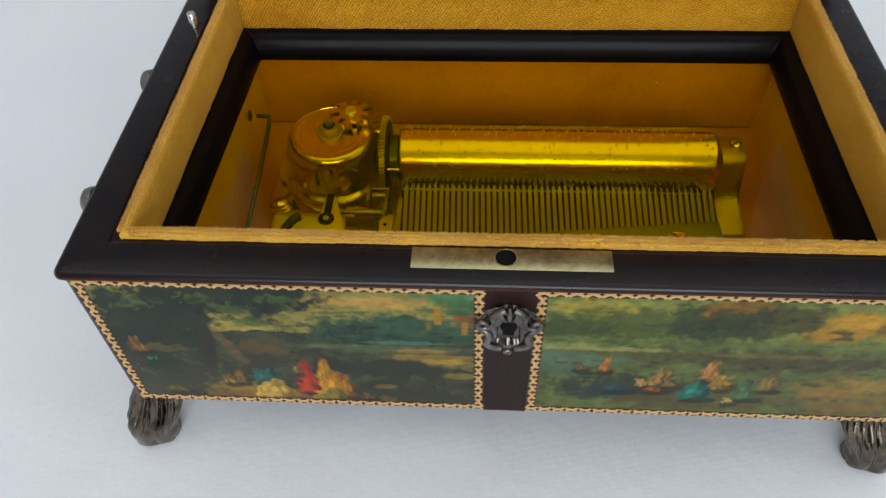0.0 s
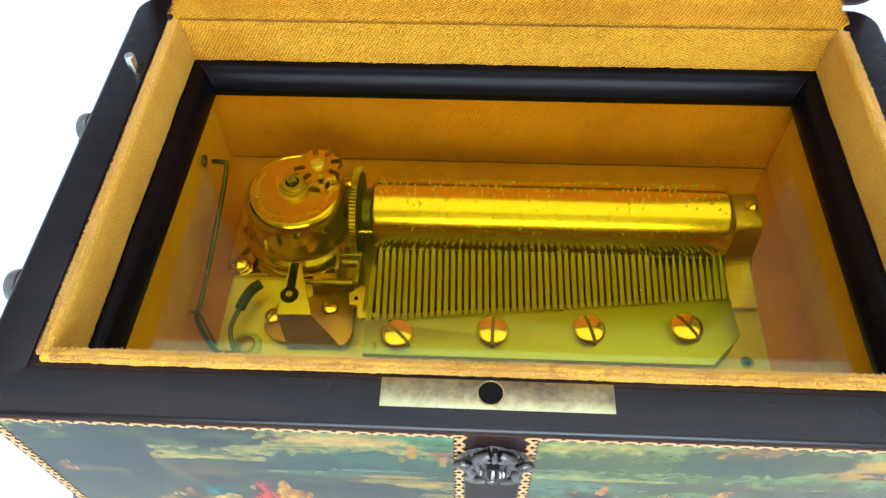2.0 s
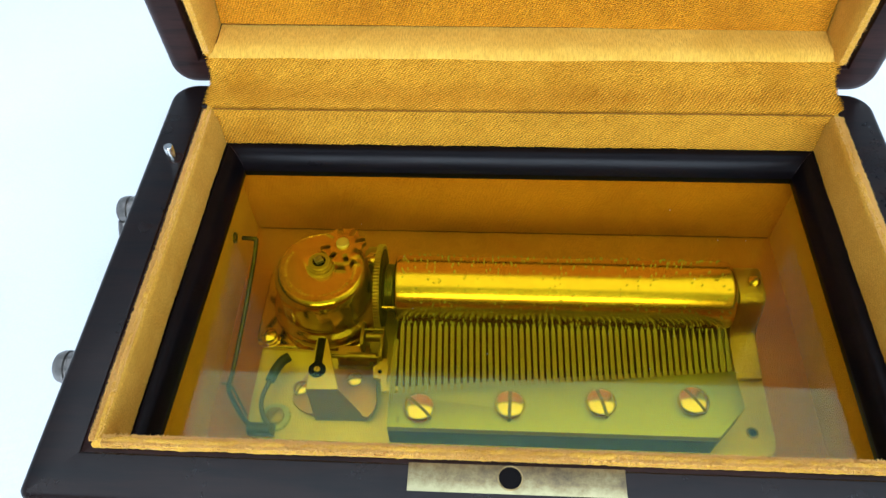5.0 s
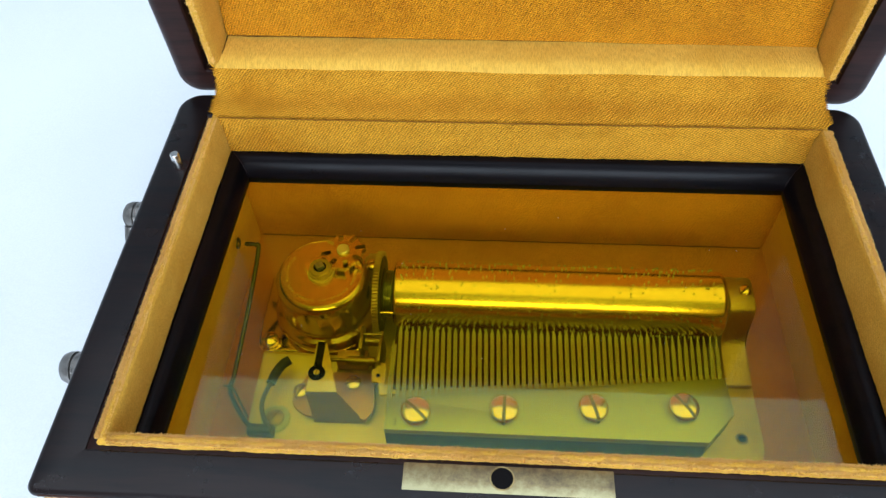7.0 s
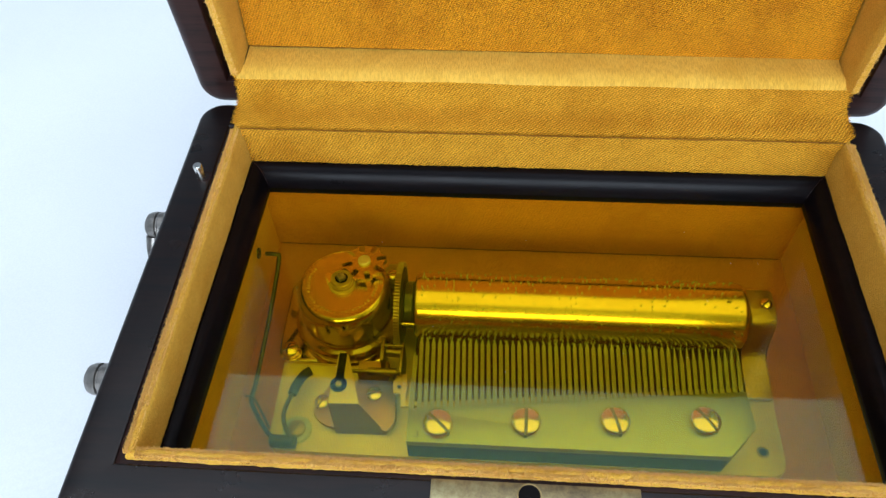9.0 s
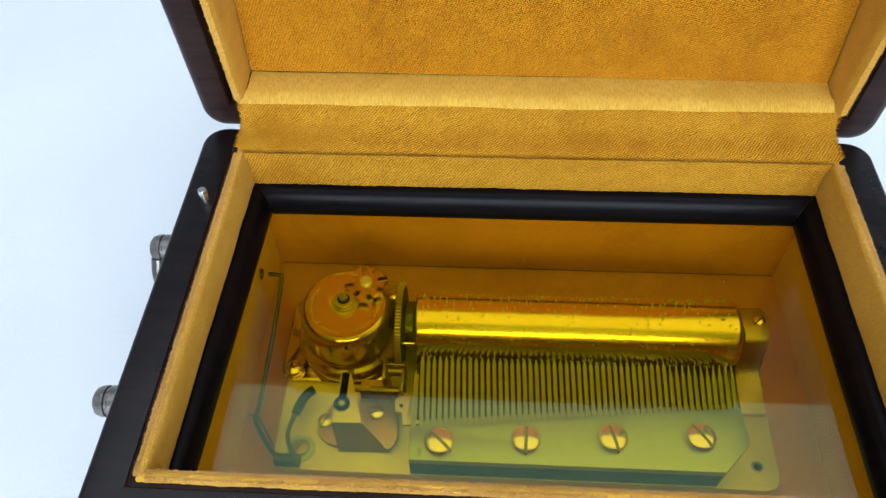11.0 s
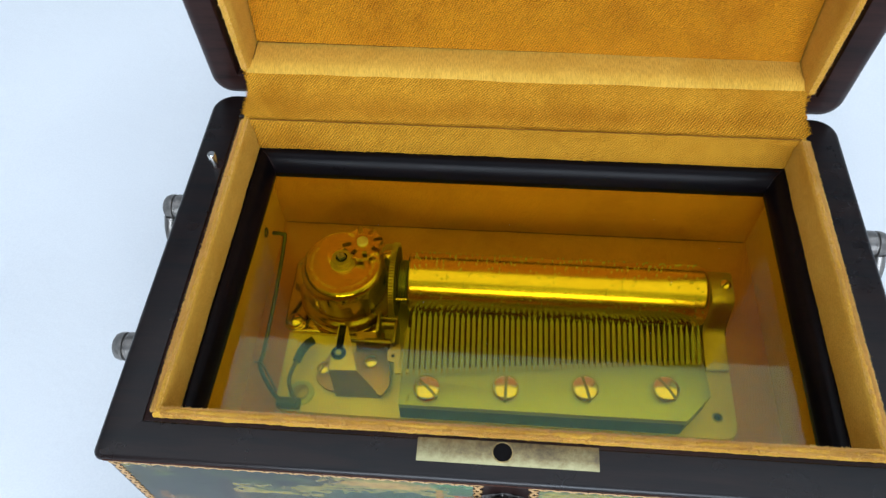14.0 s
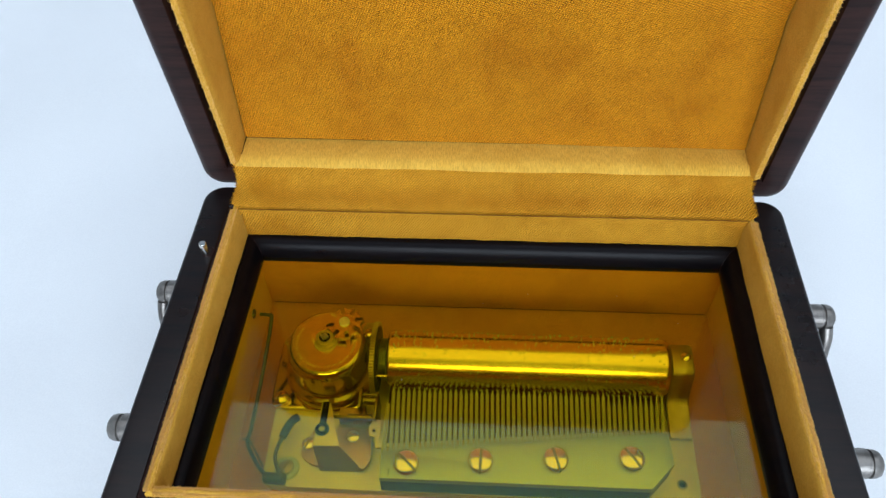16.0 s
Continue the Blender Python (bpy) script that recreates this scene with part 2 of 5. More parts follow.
PATINA = patina()
SHADED_BRASS = metal("shaded_brown_brass", (0.15, 0.082, 0.026), (0.09, 0.046, 0.014), 0.55)
SLOT_SHADE = metal("slot_shade_brass", (0.30, 0.22, 0.09), (0.16, 0.11, 0.045), 0.5)
RUBBER, HOLE, GLASS, CLOTH = rubber(), dark_hole(), amber_glass(), cotton()
WALL, CEILING, FLOOR_MAT, PAINTED, STRIP = wall_paint("white_wall_paint", (0.76, 0.79, 0.81)), wall_paint("pale_ceiling", (0.34, 0.37, 0.41)), wall_paint("grey_floor", (0.32, 0.30, 0.28)), painted(), walnut_strip()

# ---- building helpers (all sizes in millimetres) ----
MM = 0.001


def thing(name, place, label, category, group="", kind=""):
    ob = new(name)
    ob.location = Vector(place) * MM
    ob.empty_display_size = 0.01
    return tagged(ob, label, category, group, kind)


def mesh_of(name, bm, material, smooth=True, angle=40):
    bmesh.ops.remove_doubles(bm, verts=bm.verts, dist=1e-4)
    bmesh.ops.recalc_face_normals(bm, faces=bm.faces)
    me = bpy.data.meshes.new(name)
    bm.to_mesh(me)
    bm.free()
    me.transform(Matrix.Diagonal((MM, MM, MM, 1)))
    if material:
        me.materials.append(material)
        if any(f.material_index for f in me.polygons):
            me.materials.append(SLOT_SHADE)
    if smooth:
        me.shade_smooth()
        me.set_sharp_from_angle(angle=radians(angle))
    return me


def hang(ob, parent):
    """Parents ob without moving it: only the top-level things stand off the origin."""
    ob.parent = parent
    if parent.parent is None and parent.type == "EMPTY":
        ob.matrix_parent_inverse = Matrix.Translation(-parent.location)
    return ob


def part(name, bm, material, parent, label="", smooth=True, angle=40):
    ob = new(name, mesh_of(name, bm, material, smooth, angle))
    hang(ob, parent)
    return tagged(ob, label)


def box_bm(x0, x1, y0, y1, z0, z1, bevel=0.0, segments=2):
    bm = bmesh.new()
    bmesh.ops.create_cube(bm, size=1)
    bmesh.ops.scale(bm, vec=(x1 - x0, y1 - y0, z1 - z0), verts=bm.verts)
    bmesh.ops.translate(bm, vec=((x0 + x1) / 2, (y0 + y1) / 2, (z0 + z1) / 2), verts=bm.verts)
    if bevel:
        bmesh.ops.bevel(bm, geom=bm.edges[:], offset=bevel, segments=segments, affect="EDGES", profile=0.5)
    return bm


def prism_bm(outline, z0, z1, bevel=0.0):
    bm = bmesh.new()
    low = [bm.verts.new((x, y, z0)) for x, y in outline]
    high = [bm.verts.new((x, y, z1)) for x, y in outline]
    n = len(outline)
    bm.faces.new(low[::-1])
    top = bm.faces.new(high)
    for i in range(n):
        bm.faces.new((low[i], low[(i + 1) % n], high[(i + 1) % n], high[i]))
    if bevel:
        bmesh.ops.bevel(bm, geom=list(top.edges), offset=bevel, segments=2, affect="EDGES", profile=0.5)
    return bm


def lathe_bm(profile, steps=48, close=True):
    """Turns (radius, height) pairs round the z axis."""
    bm = bmesh.new()
    rings = []
    for r, z in profile:
        rings.append([bm.verts.new((r * math.cos(2 * math.pi * i / steps), r * math.sin(2 * math.pi * i / steps), z)) for i in range(steps)])
    for a, b in zip(rings, rings[1:]):
        for i in range(steps):
            j = (i + 1) % steps
            bm.faces.new((a[i], a[j], b[j], b[i]))
    if close:
        for ring in (rings[0][::-1], rings[-1]):
            bm.faces.new(ring)
    return bm


def moved(bm, m):
    bmesh.ops.transform(bm, matrix=m, verts=bm.verts)
    return bm


def along_x(x, y, z):
    """Stands a turned part's axis along x."""
    return Matrix.Translation((x, y, z)) @ Matrix.Rotation(radians(90), 4, "Y")


def join(*bms):
    out = bmesh.new()
    for b in bms:
        me = bpy.data.meshes.new("piece")
        b.to_mesh(me)
        b.free()
        out.from_mesh(me)
        bpy.data.meshes.remove(me)
    return out


def tube_bm(points, radius, steps=10, smooth_steps=6):
    """A round wire through points, eased by a Catmull-Rom curve."""
    pts = [Vector(p) for p in points]
    path = []
    ext = [pts[0] * 2 - pts[1]] + pts + [pts[-1] * 2 - pts[-2]]
    for k in range(1, len(ext) - 2):
        p0, p1, p2, p3 = ext[k - 1 : k + 3]
        for s in range(smooth_steps):
            t = s / smooth_steps
            path.append(0.5 * (2 * p1 + (p2 - p0) * t + (2 * p0 - 5 * p1 + 4 * p2 - p3) * t * t + (3 * p1 - p0 - 3 * p2 + p3) * t**3))
    path.append(pts[-1])
    bm = bmesh.new()
    rings, side = [], None
    for k, p in enumerate(path):
        d = (path[min(k + 1, len(path) - 1)] - path[max(k - 1, 0)]).normalized()
        if side is None:
            side = d.orthogonal().normalized()
        side = (side - d * side.dot(d)).normalized()
        up = d.cross(side)
        rings.append([bm.verts.new(p + radius * (math.cos(2 * math.pi * i / steps) * side + math.sin(2 * math.pi * i / steps) * up)) for i in range(steps)])
    for a, b in zip(rings, rings[1:]):
        for i in range(steps):
            bm.faces.new((a[i], a[(i + 1) % steps], b[(i + 1) % steps], b[i]))
    bm.faces.new(rings[0][::-1])
    bm.faces.new(rings[-1])
    return bm


def corner_path(x0, x1, y0, y1, radii, inset, arc=6):
    """The outline of a rounded rectangle drawn in by inset: four sides (front, right, back, left), each from mitre to mitre."""
    r = [max(q - inset, 0.0) for q in radii]
    x0, x1, y0, y1 = x0 + inset, x1 - inset, y0 + inset, y1 - inset
    centres = [(x0 + r[0], y0 + r[0]), (x1 - r[1], y0 + r[1]), (x1 - r[2], y1 - r[2]), (x0 + r[3], y1 - r[3])]
    starts = [180, 270, 0, 90]
    arcs = []
    for (cx, cy), rad, a in zip(centres, r, starts):
        arcs.append([(cx + rad * math.cos(radians(a + 90 * k / arc)), cy + rad * math.sin(radians(a + 90 * k / arc))) for k in range(arc + 1)])
    h = arc // 2
    return [arcs[k][h:] + arcs[(k + 1) % 4][: h + 1] for k in range(4)]


def rails(x0, x1, y0, y1, radii, profile, place=None, wobble=0.0, cuts=1, tuft=0.0):
    """Four mitred rails of one closed profile of (inset, height) pairs; place turns (x, y, height) into the world."""
    paths = [corner_path(x0, x1, y0, y1, radii, inset) for inset, _ in profile]
    made = []
    for k in range(4):
        bm = bmesh.new()
        columns = []
        n = len(paths[0][k])
        for i in range(n):
            columns.append([Vector((*paths[j][k][i], profile[j][1])) for j in range(len(profile))])
        mid = n // 2
        if cuts > 1:
            a, b = columns[mid - 1], columns[mid]
            extra = [[p.lerp(q, c / cuts) for p, q in zip(a, b)] for c in range(1, cuts)]
            columns = columns[:mid] + extra + columns[mid:]
        verts = []
        for col in columns:
            row = []
            for p in col:
                q = Vector(p)
                if wobble:
                    q.z += wobble * noise.noise(p * 0.09)
                    q.x += wobble * noise.noise(p * 0.09 + Vector((9, 0, 0)))
                    q.y += wobble * noise.noise(p * 0.09 + Vector((0, 9, 0)))
                if tuft:
                    q.z += tuft * noise.noise(p * 0.8)
                    q.y += tuft * noise.noise(p * 0.8 + Vector((5, 0, 0)))
                row.append(bm.verts.new(place(q) if place else q))
            verts.append(row)
        m = len(profile)
        for a, b in zip(verts, verts[1:]):
            for j in range(m):
                bm.faces.new((a[j], b[j], b[(j + 1) % m], a[(j + 1) % m]))
        bm.faces.new(verts[0])
        bm.faces.new(verts[-1][::-1])
        made.append(bm)
    return made


SIDES = ("front", "right", "back", "left")


def round_profile(inset0, inset1, low, high, r_out, r_in, steps=4):
    """A flat moulding from inset0 to inset1 with rounded upper edges."""
    out = [(inset0, low)]
    out += [(inset0 + r_out * (1 - math.cos(radians(90 * k / steps))), high - r_out * (1 - math.sin(radians(90 * k / steps)))) for k in range(steps + 1)]
    out += [(inset1 - r_in * (1 - math.sin(radians(90 * k / steps))), high - r_in * (1 - math.cos(radians(90 * k / steps)))) for k in range(steps + 1)]
    out += [(inset1, low)]
    return out


def slotted_head(radius, height, dome, slot_w, slot_deg, slot_depth, steps=32):
    """A domed screw head at the origin with its slot cut in."""
    a = radians(slot_deg)
    bm = bmesh.new()
    rings = 9
    prof = [(radius * 0.96, 0.0), (radius, height * 0.35), (radius * 0.985, height * 0.75)]
    prof += [(radius * math.cos(radians(90 * k / rings)) * 0.97, height * 0.82 + dome * math.sin(radians(90 * k / rings))) for k in range(rings)]
    body = lathe_bm(prof, steps)
    for half in (-1, 1):
        b = body.copy()
        cut = Vector((-math.sin(a), math.cos(a), 0)) * half
        r = bmesh.ops.bisect_plane(b, geom=b.verts[:] + b.edges[:] + b.faces[:], plane_co=cut * slot_w / 2, plane_no=cut, clear_inner=True)
        edges = [g for g in r["geom_cut"] if isinstance(g, bmesh.types.BMEdge)]
        bmesh.ops.holes_fill(b, edges=edges)
        me = bpy.data.meshes.new("half")
        b.to_mesh(me)
        b.free()
        bm.from_mesh(me)
        bpy.data.meshes.remove(me)
    body.free()
    # Slot floor gets a darker brass that stands for shade in the cut.
    floor = lathe_bm([(radius * 0.95, 0.0), (radius * 0.95, height + dome - slot_depth)], steps)
    for f in floor.faces:
        f.material_index = 1
    return join(bm, floor)


# Unseen south wall, darkened to cut front light and cylinder reflections.
DARK_WALL = wall_paint("dimming_wall_paint", (0.10, 0.085, 0.075))

# ---- setting: room, table, cloth ----


def slab(name, x0, x1, y0, y1, z0, z1, mat, label):
    ob = new(name, mesh_of(name, box_bm(x0, x1, y0, y1, z0, z1), mat, False))
    return tagged(ob, label, name.split("_")[0], kind="structure")


# Unseen shell: white walls bounce light, the grey ceiling keeps reflections dim.
slab("floor", -2200, 2000, -2000, 2000, -800, -750, FLOOR_MAT, "grey floor under the table")
slab("ceiling", -2200, 2000, -2000, 2000, 1700, 1760, CEILING, "unseen ceiling, pale grey to keep reflections dim")
slab("wall_east", 2000, 2100, -2000, 2000, -750, 1700, WALL, "unseen white wall that bounces light")
slab("wall_north", -2200, 2000, 2000, 2100, -750, 1700, WALL, "unseen white wall that bounces light")
slab("wall_west", -2300, -2200, -2000, 2000, -750, 1700, WALL, "unseen white wall that bounces light")
slab("wall_south_low", -2200, 2000, -2100, -2000, -750, 220, DARK_WALL, "unseen wall under the window, dark brown to dim the front")
slab("wall_south_high", -2200, 2000, -2100, -2000, 1540, 1700, DARK_WALL, "unseen wall over the window, dark brown to dim the front")
slab("wall_south_side_west", -2200, -710, -2100, -2000, 220, 1540, DARK_WALL, "unseen wall beside the window, dark brown to dim the front")
slab("wall_south_side_east", 1110, 2000, -2100, -2000, 220, 1540, DARK_WALL, "unseen wall beside the window, dark brown to dim the front")

table = thing("table", (0, 300, -750), "plain wooden table under a white cloth", "table")
part("tabletop", box_bm(-700, 900, -420, 1100, -30, -3, 3), WOOD, table)
for tx in (-640, 840):
    for ty in (-360, 1040):
        part("leg", box_bm(tx - 25, tx + 25, ty - 25, ty + 25, -750, -30, 3), WOOD, table)


def cloth():
    bm = bmesh.new()
    nx, ny = 120, 110
    grid = []
    for j in range(ny + 1):
        row = []
        for i in range(nx + 1):
            x, y = -760 + 1720 * i / nx, -480 + 1640 * j / ny
            over = max(-704 - x, x - 904, -424 - y, y - 1104, 0)
            p = Vector((x * 0.004, y * 0.004, 0))
            z = -1.0 + 0.7 * noise.noise(p * 2.2) + 0.4 * noise.noise(p * 5)
            near = max(abs(x) - 130, abs(y - 58) - 95, 0)
            z = -0.4 + (z + 0.4) * min(1, near / 60)
            row.append(bm.verts.new((max(-708, min(908, x)), max(-428, min(1108, y)), z - over * 4)))
        grid.append(row)
    for j in range(ny):
        for i in range(nx):
            bm.faces.new((grid[j][i], grid[j][i + 1], grid[j + 1][i + 1], grid[j + 1][i]))
    me = mesh_of("tablecloth", bm, CLOTH, True, 80)
    return tagged(new("tablecloth", me), "plain white woven cotton tablecloth, lightly creased", "tablecloth")


cloth()

# ---- the music box case ----
case = thing("music_box", (0, 58, 0), "open dark walnut music box lined with gold velvet", "music box")
FOOT_H, RIM = 23.5, 73.0
XL, XR, Y0, Y1 = -94.5, 93.1, -0.15, 116.5
CORNERS = (2.2, 2.2, 6.5, 6.5)


def skewed(p):
    """The hand-made case is a little out of square at the back."""
    return Vector((p.x, p.y - 0.0075 * p.x * p.y / 116, p.z))



for side, bm in zip(SIDES, rails(-92.8, 92, 0.4, 115.6, (1.6, 1.6, 5.5, 5.5), [(0, FOOT_H), (0, 71.5), (7.6, 71.5), (7.6, FOOT_H)], skewed)):
    part("wall", bm, WOOD, case)
for side, bm in zip(SIDES, rails(XL, XR, Y0, Y1, CORNERS, round_profile(0, 9.4, 71.4, RIM, 1.4, 0.5), skewed)):
    part("rim", bm, WOOD, case, "dark lacquered mitred rim")
for bm in rails(-85.3, 84.3, 8.5, 110.4, (0.5,) * 4, [(0, 62), (0, 72.5), (0.5, 72.7), (2.3, 72.6), (2.3, 62)]):
    part("inner_edge", bm, WOOD_LID, case, "dark brown edge inside the rim")
part("rim_edge", box_bm(-92.0, 90.8, -0.28, 0.2, 71.3, 72.0, 0.2), WOOD_EDGE, case, "reddish edge strip under the rim")
part("bottom", box_bm(-86, 86, 6, 110, FOOT_H + 0.6, 27.0), WOOD, case)

# lining above the glass


def taper(y):
    """How far a piece on the west side stands off square: one at the front, nothing at the back."""
    return min(1.0, max(0.0, 1 - (y - 12) / 94))


def lining_place(p):
    low = 1.0 if p.x < -79 and p.z < 70 else 0.0
    return Vector((p.x - 1.3 * low * taper(p.y), p.y, p.z))


def frame_place(p):
    if p.x > -70:
        return p
    f = min(1.0, max(0.0, (p.x + 81) / 5))
    return Vector((p.x - (1.2 + 1.5 * f) * taper(p.y), p.y, p.z))


for side, bm in zip(SIDES, rails(-83.3, 83.1, 10.2, 108.6, (0.5,) * 4, [(0, 61), (0, 72.6), (0.05, 73.4), (0.35, 74.0), (0.8, 74.35), (1.2, 74.42), (1.65, 74.25), (2.05, 73.8), (2.3, 73.0), (2.4, 61)], lining_place, 0.2, 320, 0.22)):
    part("lining", bm, VELVET_BACK if side == "back" else VELVET, case, "gold velvet lining", True, 80)
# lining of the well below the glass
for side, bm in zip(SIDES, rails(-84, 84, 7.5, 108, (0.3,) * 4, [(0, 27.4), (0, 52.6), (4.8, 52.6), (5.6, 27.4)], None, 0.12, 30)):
    part("well_lining", bm, VELVET_WELL_LIT if side in ("left", "right") else VELVET_WELL, case, "gold velvet lining of the well")
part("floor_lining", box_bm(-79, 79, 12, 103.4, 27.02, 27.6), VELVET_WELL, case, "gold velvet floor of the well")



def fuzz(name, spots, parent, material, count, length=0.75):
    """Loose pile standing along an edge; spots(t, r) gives a root and the way it leans."""
    rng = np.random.RandomState(8)
    verts, faces = [], []
    for k in range(count):
        root, lean = spots(rng.rand(), rng)
        lean = (lean + Vector(rng.uniform(-0.7, 0.7, 3))).normalized()
        a = lean.orthogonal().normalized() * rng.uniform(0.09, 0.17)
        b = lean.cross(a)
        tip = root + lean * length * rng.uniform(0.5, 1.2)
        n = len(verts)
        verts += [tuple(v * MM) for v in (root + a, root - 0.5 * a + 0.87 * b, root - 0.5 * a - 0.87 * b, tip)]
        faces += [(n, n + 1, n + 3), (n + 1, n + 2, n + 3), (n + 2, n, n + 3)]
    me = bpy.data.meshes.new(name)
    me.from_pydata(verts, [], faces)
    me.materials.append(material)
    return tagged(hang(new(name, me), parent), "frayed velvet pile along the edge", kind="stuff")


def lip_spots(t, rng):
    d = t * 2 * (162 + 94)
    y = 10.4 + rng.uniform(0.0, 2.0)
    if d < 162:
        return Vector((-81 + d, y, 74.0)), Vector((0, rng.uniform(-0.8, 0.5), 1))
    d -= 162
    if d < 94:
        return Vector((83.4 - rng.uniform(0, 2.0), 11 + d, 74.0)), Vector((rng.uniform(-0.5, 0.8), 0, 1))
    d -= 94
    if d < 162:
        return Vector((-81 + d, y, 73.4)), Vector((0, -1, rng.uniform(-0.5, 0.6)))
    d -= 162
    return Vector((-83.5 + rng.uniform(0, 2.0), 11 + d, 74.0)), Vector((rng.uniform(-0.8, 0.5), 0, 1))


fuzz("frayed_edge", lip_spots, case, PILE, 110000, 0.62)

# hinge strip of velvet
LID_Y, LID_Z, LEAN_BACK = 118.4, 71.2, 94.6
CU, SU = math.cos(radians(LEAN_BACK)), math.sin(radians(LEAN_BACK))


def lid_place(p):
    """(x, along the lid, depth into the lid) to the world."""
    return Vector((p.x, LID_Y + p.y * CU + p.z * SU - 0.006 * p.x, LID_Z + p.y * SU - p.z * CU - 0.006 * p.x))


def panel_depth(u):
    return 10.2 + 0.17 * (min(u, 117 - u) - 12.5)


HINGE = [(105.4, 71.5), (105.6, 74.0), (107.0, 74.9), (110, 75.1), (113, 75.3), (115.2, 76.0), (116.4, 77.6), (117.0, 79.6), (117.6, 81.6), (118.8, 83.2), (121, 83.9), (125, 84.15), (128.5, 84.3)]


def hinge_strip(first, last):
    """The stretch of the velvet strip between two points of its section."""
    bm = bmesh.new()
    n = 90
    rows = []
    for j, (y, z) in enumerate(HINGE):
        if not first <= j <= last:
            continue
        row = []
        for i in range(n + 1):
            half = 83.3 if 2 <= j <= 9 else 81.2
            x = half * (2 * i / n - 1)
            if i in (0, n) and 2 <= j <= 9:
                x += 0.9 * math.copysign(1, x) * noise.noise(Vector((j * 1.7, x, 0)))
            w = 0.22 * noise.noise(Vector((x * 0.08, y * 0.2, z * 0.2)))
            row.append(bm.verts.new((x, y + w, z + w)))
        rows.append(row)
    for a, b in zip(rows, rows[1:]):
        for i in range(n):
            bm.faces.new((a[i], a[i + 1], b[i + 1], b[i]))
    bmesh.ops.solidify(bm, geom=bm.faces[:], thickness=0.7)
    return bm


strip = part("hinge_strip", hinge_strip(0, 8), VELVET_BACK, case, "gold velvet strip over the hinge")
part("hinge_ledge", hinge_strip(8, 12), VELVET_LEDGE, case, "ribbed velvet ledge behind the hinge, paler tone for light")


def seam_line(name, y, z, half, parent, lean=0.0):
    """A dark tube drawing the shadow in the seam between two velvet pieces."""
    pts = []
    for i in range(61):
        x = half * (i / 30 - 1)
        w = 0.12 * noise.noise(Vector((x * 0.2, y, 0)))
        pts.append((x, y + w - lean * x, z + w - lean * x))
    return part(name, tube_bm(pts, 0.22, 6, 1), SEAM_SHADE, parent, "dark line drawn for the shadow in a velvet seam")


seam_line("seam", 105.15, 74.55, 81.0, case)
seam_line("seam", 102.3, 27.9, 77.5, case)
seam_line("seam", 128.2, 84.45, 81.0, case, 0.003)


def strip_spots(t, rng):
    sign = 1 if rng.rand() > 0.5 else -1
    y, z = (107 + 10 * t / 0.6, 75.0 + 1.2 * (t / 0.6) ** 3) if t < 0.6 else (117 + 1.5 * (t - 0.6), 76.5 + 17 * (t - 0.6))
    return Vector((sign * 83.1, y, z)), Vector((sign, 0, 0.2))


fuzz("frayed_edge", strip_spots, strip, VELVET_BACK, 500, 1.2)

# ---- lid ----
LID_LEN = 117.0


def lid_rail_place(p):
    q = lid_place(p)
    q.z += 0.011 * min(p.x, 0)
    return q


LID_PROFILE = [(3.2, 0), (1.5, 0.45), (0.45, 1.5), (0, 3.2), (0, 17), (3, 21), (11, 24), (11, 20), (9.6, 12), (9.6, 0.8), (9.1, 0)]
lid_rails = rails(-95.7, 95.1, 0, LID_LEN, (6.5, 6.5, 6.5, 6.5), LID_PROFILE, lid_rail_place)
lid = part("lid", lid_rails[0], WOOD_LID, case, "dark walnut lid, standing open", True, 50)
for bm in lid_rails[1:]:
    part("lid_rail", bm, WOOD_LID, lid, "", True, 50)


def sheet(points_at, nu, nv, thick):
    bm = bmesh.new()
    g = [[bm.verts.new(points_at(i / nu, j / nv)) for i in range(nu + 1)] for j in range(nv + 1)]
    for j in range(nv):
        for i in range(nu):
            bm.faces.new((g[j][i], g[j][i + 1], g[j + 1][i + 1], g[j + 1][i]))
    if thick:
        bmesh.ops.solidify(bm, geom=bm.faces[:], thickness=thick)
    return bm


def lid_panel_at(s, t):
    x, u = -81.25 + 162.5 * s, 12.75 + 91.7 * t
    return lid_place(Vector((x, u, panel_depth(u) + 0.35 * noise.noise(Vector((x * 0.03, u * 0.03, 3))))))


part("lid_panel", sheet(lid_panel_at, 60, 40, 0.8), VELVET_PANEL, lid, "orange-gold velvet panel inside the lid")
part("lid_top", sheet(lambda s, t: lid_place(Vector((-84 + 168 * s, 9 + 99 * t, 21.5 + 0.17 * min(9 + 99 * t, 108 - 99 * t)))), 20, 20, 3.0), WOOD_LID, lid)
for sign in (-1, 1):
    bm = bmesh.new()
    n = 60
    rows = []
    for i in range(n + 1):
        u = 11.6 + 93.8 * i / n
        wob = 0.35 * noise.noise(Vector((u * 0.11, sign * 5, 0)))
        cols = [(84.3, 0.6), (84.2, -0.6), (83.4, -1.2), (82.4, -1.0 + wob), (81.8, 0.2), (81.5, 2), (81.6, panel_depth(u) + 1.6), (84.3, panel_depth(u) + 1.6)]
        rows.append([bm.verts.new(lid_place(Vector((sign * (x + wob * 0.4), u, w)))) for x, w in cols])
    for a, b in zip(rows, rows[1:]):
        for j in range(len(a)):
            k = (j + 1) % len(a)
            bm.faces.new((a[j], b[j], b[k], a[k]))
    bm.faces.new(rows[0])
    bm.faces.new(rows[-1][::-1])
    part("lid_lining", bm, VELVET, lid, "gold velvet side lining")


